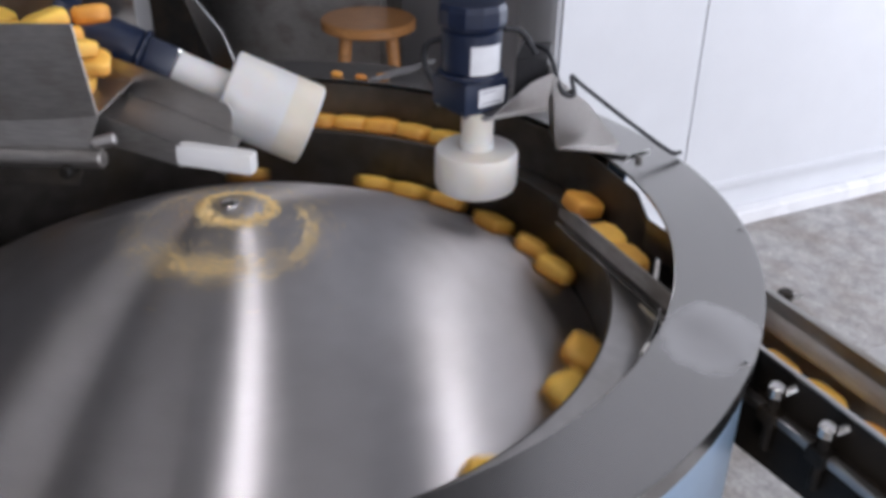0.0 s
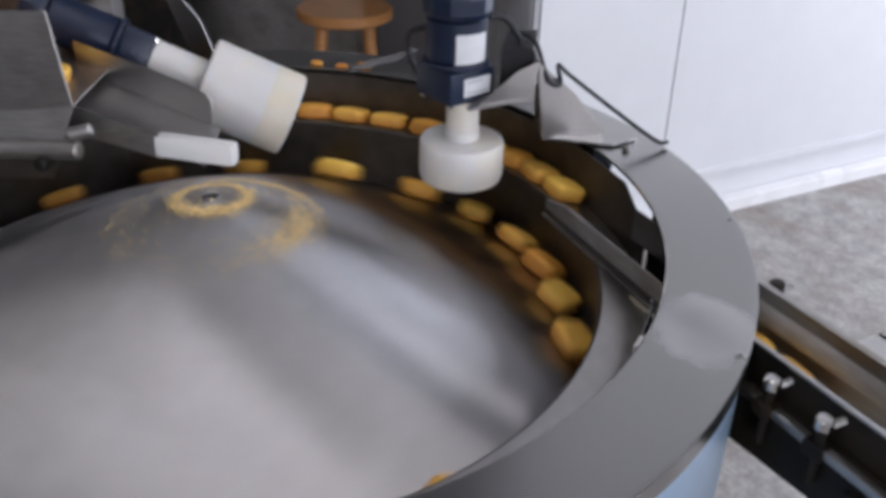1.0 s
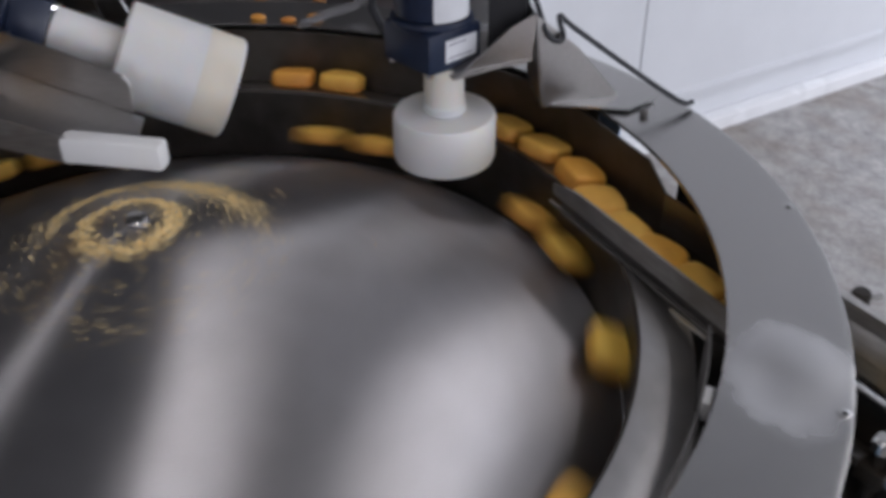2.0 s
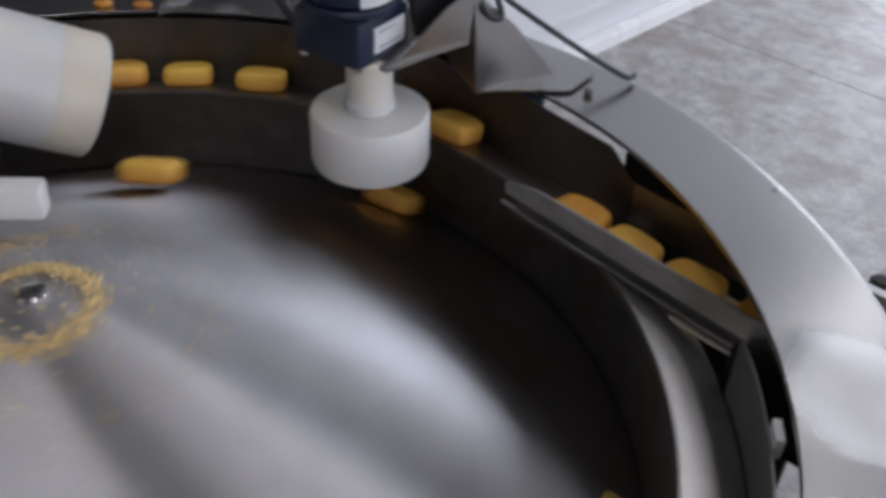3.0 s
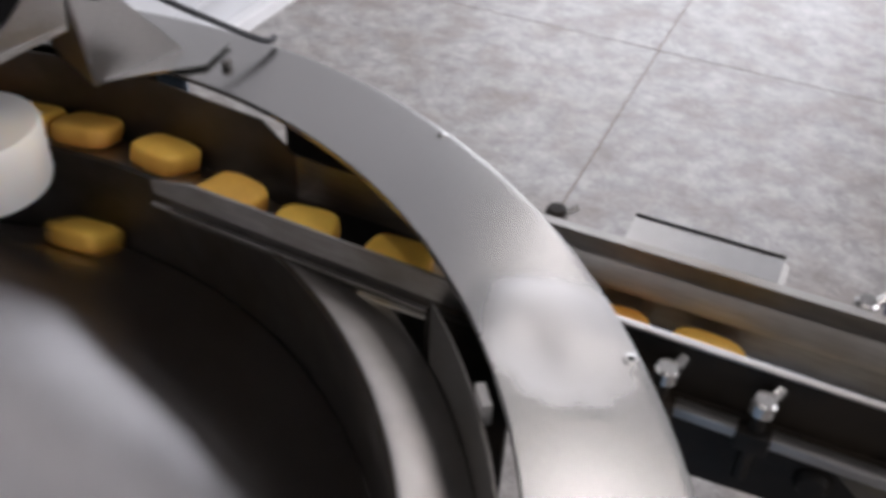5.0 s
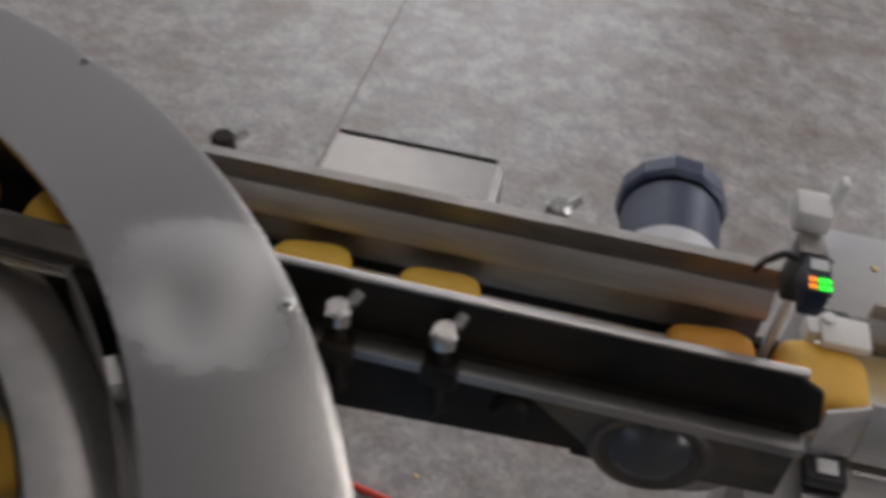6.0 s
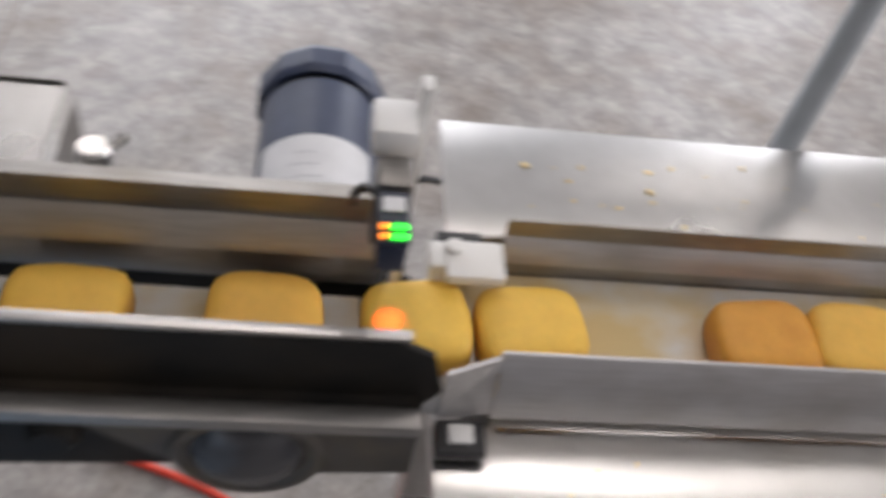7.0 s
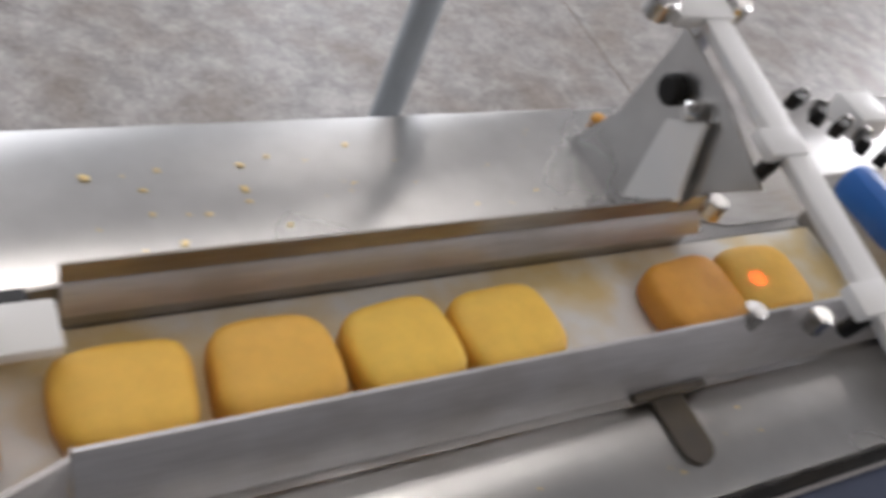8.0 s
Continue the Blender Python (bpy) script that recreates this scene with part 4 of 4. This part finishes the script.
def build_gate():
    root = thing("sensor_gate", CONV, "white flat bar on chrome posts across the infeed belt", "bar")
    p = [Vector((1.06, 0.506, 0.040)), Vector((1.06, 0.315, 0.006))]
    m, n = along(p[0], p[1])
    # white flat bar, with a cross piece and clips
    d = (p[1] - p[0]).normalized()
    side = Vector((1, 0, 0))
    up = side.cross(d) * -1
    base = Matrix((side.to_4d(), d.to_4d(), up.to_4d(), (0, 0, 0, 1))).transposed()
    for i in range(3):
        base[3][i] = 0
    fm = Matrix.Translation(p[0]) @ base
    part("bar", box(nb(), -0.0085, 0.0085, -0.004, n + 0.06, -0.003, 0.003, 0.001, fm), white_plastic, root, "white flat bar")
    part("head", box(nb(), -0.026, 0.012, -0.012, 0.006, -0.004, 0.0045, 0.001, fm), white_plastic, root, "white cross piece")
    for y in (0.082, 0.165):
        part("clip", box(nb(), -0.018, 0.006, y - 0.008, y + 0.008, -0.002, 0.005, 0.001, fm), white_plastic, root, "white clip")
        part("clip_screw", rod(nb(), fm @ Vector((-0.010, y + 0.006, -0.002)), fm @ Vector((-0.010, y + 0.006, -0.016)), 0.004, 12), black_metal, root)
    for x in (-0.030, 0.020):
        part("knob", rod(nb(), fm @ Vector((x, -0.006, -0.007)), fm @ Vector((x, -0.006, 0.007)), 0.0085, 22, edge=0.002), chrome, root, "round chrome knob")
        part("pin", rod(nb(), fm @ Vector((x, -0.006, 0)), fm @ Vector((-0.005, -0.006, 0)), 0.004, 12), chrome, root)
    part("post", box(nb(), 1.054, 1.066, 0.500, 0.512, -0.0735, 0.037, 0.001), steel, root)
    # bright bent plate beside the bar
    bm = nb()
    prism(bm, [(1.046, 0.503, 0.034), (1.046, 0.464, 0.027), (1.046, 0.413, 0.009), (1.046, 0.441, -0.023), (1.046, 0.455, -0.0733), (1.046, 0.535, -0.0733), (1.046, 0.513, -0.031)], (0.002, 0, 0))
    part("side_plate", bm, steel_bright, root, "polished upright plate")
    # white sheet that stands in for the bright reflection on the plate
    bm = nb()
    prism(bm, [(1.0385, 0.474, -0.058), (1.0385, 0.443, -0.030), (1.0385, 0.456, 0.012), (1.0385, 0.477, -0.004)], (0.003, 0, 0))
    part("reflection_sheet", bm, white_plastic, root, "bright reflection on the plate, put into a white sheet")
    part("shaft", rod(nb(), (1.037, 0.486, 0.008), (1.05, 0.486, 0.008), 0.0085, 22, edge=0.002), black_metal, root)
    part("collar", rod(nb(), (1.036, 0.468, 0.010), (1.046, 0.468, 0.010), 0.005, 20, edge=0.002), chrome, root)
    for x, y, z in ((1.05, 0.43, -0.016), (1.075, 0.452, -0.018), (1.04, 0.372, -0.028), (1.072, 0.36, -0.024)):
        part("nut", rod(nb(), (x, y, z - 0.012), (x, y, z), 0.006, 8, edge=0.001), chrome if y < 0.44 else black_metal, root)
    g = thing("machine_parts", CONV, "dark links and a blue handle of the packing machine", "machine part")
    for k in range(5):
        lm = pose(1.172 + 0.008 * k, 0.503 - 0.013 * k, -0.018, 0, 12, 24 + 14 * (k % 2))
        part("link", box(nb(), -0.013, 0.013, -0.004, 0.004, -0.005, 0.005, 0.002, lm), black_metal, g)
        part("link_pin", rod(nb(), lm @ Vector((0.008, 0, -0.006)), lm @ Vector((0.008, 0, 0.007)), 0.003, 10), steel_dark, g)
    part("handle", box(nb(), 1.143, 1.163, 0.385, 0.436, -0.025, -0.003, 0.008), blue_plastic, g, "blue plastic handle")
    part("white_block", box(nb(), 1.205, 1.235, 0.475, 0.503, -0.03, -0.012, 0.003), white_plastic, g)
    part("arm", box(nb(), 1.15, 1.26, 0.436, 0.448, -0.034, -0.024, 0.003), steel_dark, g)
    part("crossbeam", box(nb(), 1.17, 1.24, 0.30, 0.452, -0.072, -0.03, 0.004), steel_dark, g)


build_gate()


# ---- things on the floor and behind ----
def build_pole():
    root = thing("support_tube", CONV @ pose(0.962, 0.603, 0), "grey steel tube rising slantwise from the floor behind the table", "tube")
    lean = Vector((0.05, 0.05, 1.0))
    part("pipe", rod(nb(), lean * -0.945, lean * 0.62, 0.0092, 24), grey_tube, root)
    part("foot", rod(nb(), lean * -0.945 + Vector((0, 0, -0.005)), lean * -0.945 + Vector((0, 0, 0.006)), 0.04, 28, edge=0.002), grey_tube, root)


build_pole()
cable("air_hose", [(-0.2, 0.72, 0.008), (0.0, 0.775, 0.008), (0.115, 0.80, 0.008), (0.2, 0.815, 0.008), (0.29, 0.815, 0.008), (0.39, 0.80, 0.008), (0.47, 0.775, 0.008), (0.56, 0.735, 0.008), (0.66, 0.66, 0.008), (0.8, 0.5, 0.008)], 0.006,
      "red rubber air hose lying on the floor", rubber_red, ROOM)
cable("floor_cable", [(0.69, 0.36, 0.77), (0.70, 0.34, 0.70), (0.68, 0.36, 0.55), (0.66, 0.42, 0.3), (0.68, 0.5, 0.02), (0.9, 0.6, 0.008)], 0.006, "black cable hanging under the conveyor end", m=ROOM)


def build_stool():
    root = thing("stool", pose(-0.45, 2.0, 0.0, 0, 0, 17), "round wooden stool with splayed legs", "stool")
    h = 0.62
    part("seat", lathe(nb(), [(0, h), (0.145, h), (0.152, h - 0.006), (0.152, h - 0.028), (0.140, h - 0.036), (0, h - 0.036)], 56), wood, root)
    for k in range(4):
        a = radians(45 + 90 * k)
        d = Vector((math.cos(a), math.sin(a), 0))
        part("leg", rod(nb(), d * 0.17, d * 0.10 + Vector((0, 0, h - 0.036)), 0.019, 14, 0.021), wood, root)
        e = Vector((math.cos(a + math.pi / 2), math.sin(a + math.pi / 2), 0))
        part("stretcher", rod(nb(), d * 0.157 + Vector((0, 0, 0.12)), e * 0.157 + Vector((0, 0, 0.12)), 0.011, 10), wood, root)


build_stool()


def floor_crumbs():
    rnd = random.Random(21)
    bm = nb()
    for k in range(90):
        x, y = (rnd.gauss(0.36, 0.10), rnd.gauss(0.60, 0.05)) if k < 55 else (rnd.uniform(0.1, 1.2), rnd.uniform(0.45, 1.1))
        sz = rnd.uniform(0.0012, 0.004)
        bmesh.ops.create_icosphere(bm, subdivisions=1, radius=sz, matrix=pose(x, y, sz * 0.3, 0, 0, rnd.uniform(0, 180)) @ Matrix.Diagonal((1.6, 1, 0.5, 1)))
    ob = part("floor_crumbs", bm, crumb_mat)
    ob.matrix_world = ROOM
    tagged(ob, "golden crumbs fallen on the terrazzo floor", "crumbs", kind="stuff")


floor_crumbs()


def build_cabinet():
    root = thing("steel_cabinet", pose(-0.78, 2.35, 0.0, 0, 0, 4), "dull stainless cabinet standing behind the stool", "cabinet")
    part("body", box(nb(), -0.45, 0.32, -0.15, 0.3, 0.02, 1.35, 0.004), steel_dark, root)
    part("door", box(nb(), -0.43, 0.30, -0.168, -0.152, 0.06, 1.32, 0.004), steel_dark, root)
    k = thing("dark_machine", pose(-1.07, 2.0, 0.0, 0, 0, 8), "tall black machine frame behind the feeder", "machine")
    part("frame", box(nb(), -0.09, 0.055, -0.1, 0.1, 0, 1.6, 0.01), black_metal, k)
    part("panel", box(nb(), -0.85, -0.095, -0.02, 0.1, 0.0, 1.5, 0.006), wall_white, k)


build_cabinet()


def build_film():
    bm = nb()
    n = 14
    g = [[bm.verts.new((0.02 + 0.085 * i / n, 0.37 + 0.055 * (i / n) + 0.035 * (j / 4 - 0.5), 0.004 + 0.018 * (i / n) + 0.010 * abs(noise.noise((i * 0.45, j * 0.8, 1))))) for j in range(5)] for i in range(n + 1)]
    for i in range(n):
        for j in range(4):
            bm.faces.new((g[i][j], g[i + 1][j], g[i + 1][j + 1], g[i][j + 1]))
    ob = part("plastic_film", bm, film_mat, smooth=180)
    ob.matrix_world = BOWL @ pose(0, 0.085, 0)
    tagged(ob, "crumpled clear plastic film lying on the rim", "film")
    for x, y in ((0.0, 0.475), (-0.04, 0.48), (0.03, 0.49)):
        bm = nb()
        bmesh.ops.create_icosphere(bm, subdivisions=2, radius=0.008, matrix=Matrix.Diagonal((1.3, 0.8, 0.5, 1)))
        c = part("biscuit_crumb", bm, cookie_mat)
        c.matrix_world = BOWL @ pose(x, y, 0.003)
        tagged(c, "broken orange biscuit crumb on the rim", "crumb", "large crumbs")


build_film()


# ---- biscuits ----
def biscuit_mesh(k):
    """A rounded pillow-shaped biscuit, about 50 by 40 by 22 mm."""
    rnd = random.Random(40 + k)
    bm = nb()
    bmesh.ops.create_cube(bm, size=2)
    bmesh.ops.subdivide_edges(bm, edges=bm.edges, cuts=7, use_grid_fill=True)
    lx, ly, lz = rnd.uniform(0.0248, 0.0272), rnd.uniform(0.0205, 0.0228), rnd.uniform(0.0100, 0.0115)
    taper = rnd.uniform(-0.08, 0.08)
    for q in bm.verts:
        x, y, z = q.co
        d = Vector((x, y, z))
        ln = ((abs(x) ** 4.0 + abs(y) ** 4.0) ** 1.2 + abs(z) ** 4.8) ** (1 / 4.8)
        x, y, z = d / ln
        x, y, z = x * (1 + taper * y) * lx, y * (1 + 0.5 * taper * x) * ly, z * lz
        z += 0.0008 * (1 - (x / lx) ** 2) * (1 if z > 0 else 0.2)
        w = Vector((x, y, z))
        q.co = w + w.normalized() * 0.0010 * noise.noise(w * 70 + Vector((k * 5, 0, 0))) + w.normalized() * 0.0004 * noise.noise(w * 400)
    for q in bm.verts:
        q.co.z += lz
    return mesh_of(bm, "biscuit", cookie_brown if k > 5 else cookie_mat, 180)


BISCUITS = [biscuit_mesh(k) for k in range(9)]


def biscuit(k, group, label):
    ob = new("biscuit", BISCUITS[k % len(BISCUITS)])
    return tagged(ob, label, "biscuit", group)


# travel of the belts since the start, in metres: (seconds, ring and first belt, table belt)
TRAVEL = [(0.0, 0.0, -1.2), (0.6, 0.14, -1.08), (1.0, 0.255, -1.0), (1.5, 0.43, -0.9), (1.7, 0.458, -0.86), (2.8, 0.738, -0.64), (3.0, 0.798, -0.6), (3.5, 0.888, -0.5), (3.8, 0.933, -0.44),
          (4.0, 1.013, -0.4), (4.2, 1.12, -0.36), (5.3, 1.40, -0.14), (5.5, 1.45, -0.1), (6.0, 1.567, 0.0), (6.5, 1.698, 0.10), (7.0, 1.845, 0.20), (7.3, 1.90, 0.248), (7.5, 1.93, 0.267),
          (7.7, 1.965, 0.286), (8.0, 2.06, 0.37)]
QUEUE = [0.63, 0.575, 0.52, 0.455, 0.40, 0.345, 0.171, 0.122, 0.035, -0.24, -0.295, -0.345, -0.393, -0.443, -0.495, -0.56, -0.62, -0.675, -0.85, -0.912, -1.068, -1.145, -1.212, -1.295,
         -1.372, -1.425, -1.478, -1.532, -1.58, -1.64, -1.70, -1.77, -1.84, -1.90, -1.97, -2.05, -2.12, -2.19, -2.26, -2.33, -2.40]
BROWN = (2, 5, 8, 11, 14, 17, 19, 26, 29)  # those that lie upside down
HANDOVER = 0.70


def travel(t, col):
    for a, b in zip(TRAVEL, TRAVEL[1:]):
        if t <= b[0]:
            return a[col] + (b[col] - a[col]) * (t - a[0]) / (b[0] - a[0])
    return TRAVEL[-1][col]


def queue_place(c, t):
    """Distance along the way of the biscuit with the start offset c."""
    s = c + travel(t, 1)
    if s <= HANDOVER:
        return s
    lo, hi = 0.0, t
    for _ in range(24):
        mid = (lo + hi) / 2
        lo, hi = (mid, hi) if c + travel(mid, 1) < HANDOVER else (lo, mid)
    return HANDOVER + travel(t, 2) - travel(hi, 2)


R_QUEUE = 0.431


def queue_pose(s, wob):
    """On the ring up to the tangent point, then straight along the belts."""
    if s < 0:
        phi = s / R_QUEUE
        x, y, a = R_QUEUE * math.sin(phi), R_QUEUE * math.cos(phi), -math.degrees(phi)
        z = -0.0655
    else:
        k = min(1.0, s / 0.16)
        k = k * k * (3 - 2 * k)
        x, y, a = s, R_QUEUE + (0.397 - R_QUEUE) * k, -10 * math.sin(math.pi * min(1, s / 0.16))
        z = -0.0655 - 0.0015 * k
        if s > HANDOVER - 0.02:
            q = min(1.0, (s - HANDOVER + 0.02) / 0.04)
            y += 0.003 * q
    tilt = -16 if s < 0 else -16 * (1 - k)
    return CONV @ pose(x, y, z + 0.0003, 0, 0, a) @ pose(0, 0, 0, tilt, 0, wob)


RIM_LABEL = "golden baked biscuit riding in line on the steel ring and belt"
EARLY = [352, 3, 30, 40, 51, 65, 74, 83, 112, 155, 167, 178, 189, 203, 214, 228, 239, 258, 276, 296, 327]
LAST_DROP = 230  # those that start between 150 and this come down the chute
CHUTE = (2.23, 2.68, 2.90, 3.17, 3.24, 3.31, 3.37, 3.42, 3.48, 3.63, 3.93)  # seconds at which more reach the cone
CLIMB = 1.75  # from here, for a second, many biscuits climb from the cone to the ring


def wrap(a):
    return (a + 180) % 360 - 180


def rise(t):
    w = min(1.0, max(0.0, t - CLIMB))
    return w * w * (3 - 2 * w)


def slide(q, k):
    """On its way from the hopper to the cone: q seconds before (negative) or after it reaches the cone."""
    y = 0.120 + 0.022 * (k % 3)
    if q < -0.36:
        back = min(0.26, 0.085 * (-0.36 - q))
        return pose(-0.232 - back, y + 0.02 * math.sin(3.0 * k), 0.0775 + 0.021 * (k % 4) + 0.05 * back, 14 * math.sin(k), 12, 40 * k)
    f = ((q + 0.36) / 0.36) ** 1.5
    return pose(-0.232 + 0.187 * f, y, 0.0690 + 0.021 * (k % 4) * (1 - f) ** 2 - 0.062 * f, 14 * math.sin(k) * (1 - f), 12 + 10 * f, 40 * k + 70 * f)


def on_cone(start, t, k, r0=0.381, tilt=25.0):
    """Pose in the bowl of the biscuit with that starting angle; those of the chute drop in on the way."""
    t0 = (start - 98) / DOME_SPEED if 150 < start < LAST_DROP else -1.0
    q = t - t0
    if q < 0:
        return slide(q, k)
    f = min(1.0, q / 0.27)
    d = start - DOME_SPEED * t
    r = 0.16 + (r0 - 0.16) * f
    hop = 0.012 * (1 - f)
    return pose(r * math.cos(radians(d)), r * math.sin(radians(d)), cone_z(r) + hop, 0, 0, d) @ pose(0, 0, 0, 0, tilt, 0) @ pose(0, 0, 0, 0, 0, 90)


def motions():
    walk(turntable, [(t / 10, BOWL @ pose(0, 0, 0, 0, 0, -CONE_SPEED * t / 10)) for t in range(81)])
    walk(carrier, [(t / 2, BOWL @ pose(0, 0, 0, 0, 0, -travel(t / 2, 1) / R_QUEUE * 57.3)) for t in range(17)])
    walk(wheel, [(t / 4, pose(0.222, 0.24, ZR, 0, 0, 80 * t / 4)) for t in range(33)])
    rnd = random.Random(3)
    steps = [i / 10 for i in range(81)]
    # the end of the line climbs up from the cone; each place takes the biscuit that passes nearest to it
    free = list(range(len(EARLY)))
    climber = {}
    for k, c in enumerate(QUEUE):
        if k >= 20:
            goal = 90 + TH - queue_place(c, 2.25) / R_QUEUE * 57.2958
            best = min(free, key=lambda i: abs(wrap(goal - EARLY[i] + DOME_SPEED * 2.25)))
            free.remove(best)
            climber[k] = best
    for k, c in enumerate(QUEUE):
        wob = rnd.uniform(-7, 7)
        rows = []
        for t in steps:
            m = queue_pose(queue_place(c, t), wob)
            w = rise(t)
            if k in climber and w < 1:
                start = EARLY[climber[k]]
                if w == 0:
                    m = BOWL @ on_cone(start, t, climber[k], 0.376 + 0.002 * (k % 5), 22 + 2 * (k % 4)) @ pose(0, 0, 0, 0, 0, 50 * math.sin(2.2 * k))
                else:
                    d = start - DOME_SPEED * t
                    r, z = 0.381, cone_z(0.381)
                    goal = 90 + TH - queue_place(c, t) / R_QUEUE * 57.2958
                    gap = 90 + TH - queue_place(c, 2.25) / R_QUEUE * 57.2958 - start + DOME_SPEED * 2.25
                    d = d + (goal + wrap(gap) - gap - d) * w
                    r += (R_QUEUE - r) * w
                    z += (-0.0655 - z) * min(1.0, 1.6 * w)
                    m = BOWL @ pose(r * math.cos(radians(d)), r * math.sin(radians(d)), z, 0, 0, d) @ pose(0, 0, 0, 0, 24 - 8 * w, 0) @ pose(0, 0, 0, 0, 0, 90)
            rows.append((t, m))
        walk(biscuit(6 + k % 3 if k in BROWN else rnd.randrange(6), "biscuits in line", RIM_LABEL), rows)
    # more slide out of the hopper later
    for k, t0 in enumerate(CHUTE):
        rows = []
        for t in steps:
            q = t - t0
            if q < 0:
                m = slide(q, 30 + k)
            else:
                f = min(1.0, q / 0.27)
                d = 98 - DOME_SPEED * q
                r = 0.16 + 0.221 * f
                m = pose(r * math.cos(radians(d)), r * math.sin(radians(d)), cone_z(r) + 0.012 * (1 - f), 0, 0, d) @ pose(0, 0, 0, 0, 25, 0) @ pose(0, 0, 0, 0, 0, 90)
            rows.append((t, BOWL @ m))
        walk(biscuit(k, "biscuits from the hopper", "golden baked biscuit sliding down the steel chute"), rows)


def hopper_pile():
    rnd = random.Random(8)
    for k in range(16):
        lay = k // 6
        ob = biscuit(k, "biscuits in the hopper", "golden baked biscuit heaped in the steel hopper")
        ob.matrix_world = BOWL @ pose(-0.26 - 0.052 * (k % 6) - 0.02 * lay, 0.14 + 0.045 * (k % 3) - 0.01 * lay, 0.069 + 0.024 * lay, rnd.uniform(-12, 12), rnd.uniform(-12, 12), rnd.uniform(0, 180))


hopper_pile()
motions()
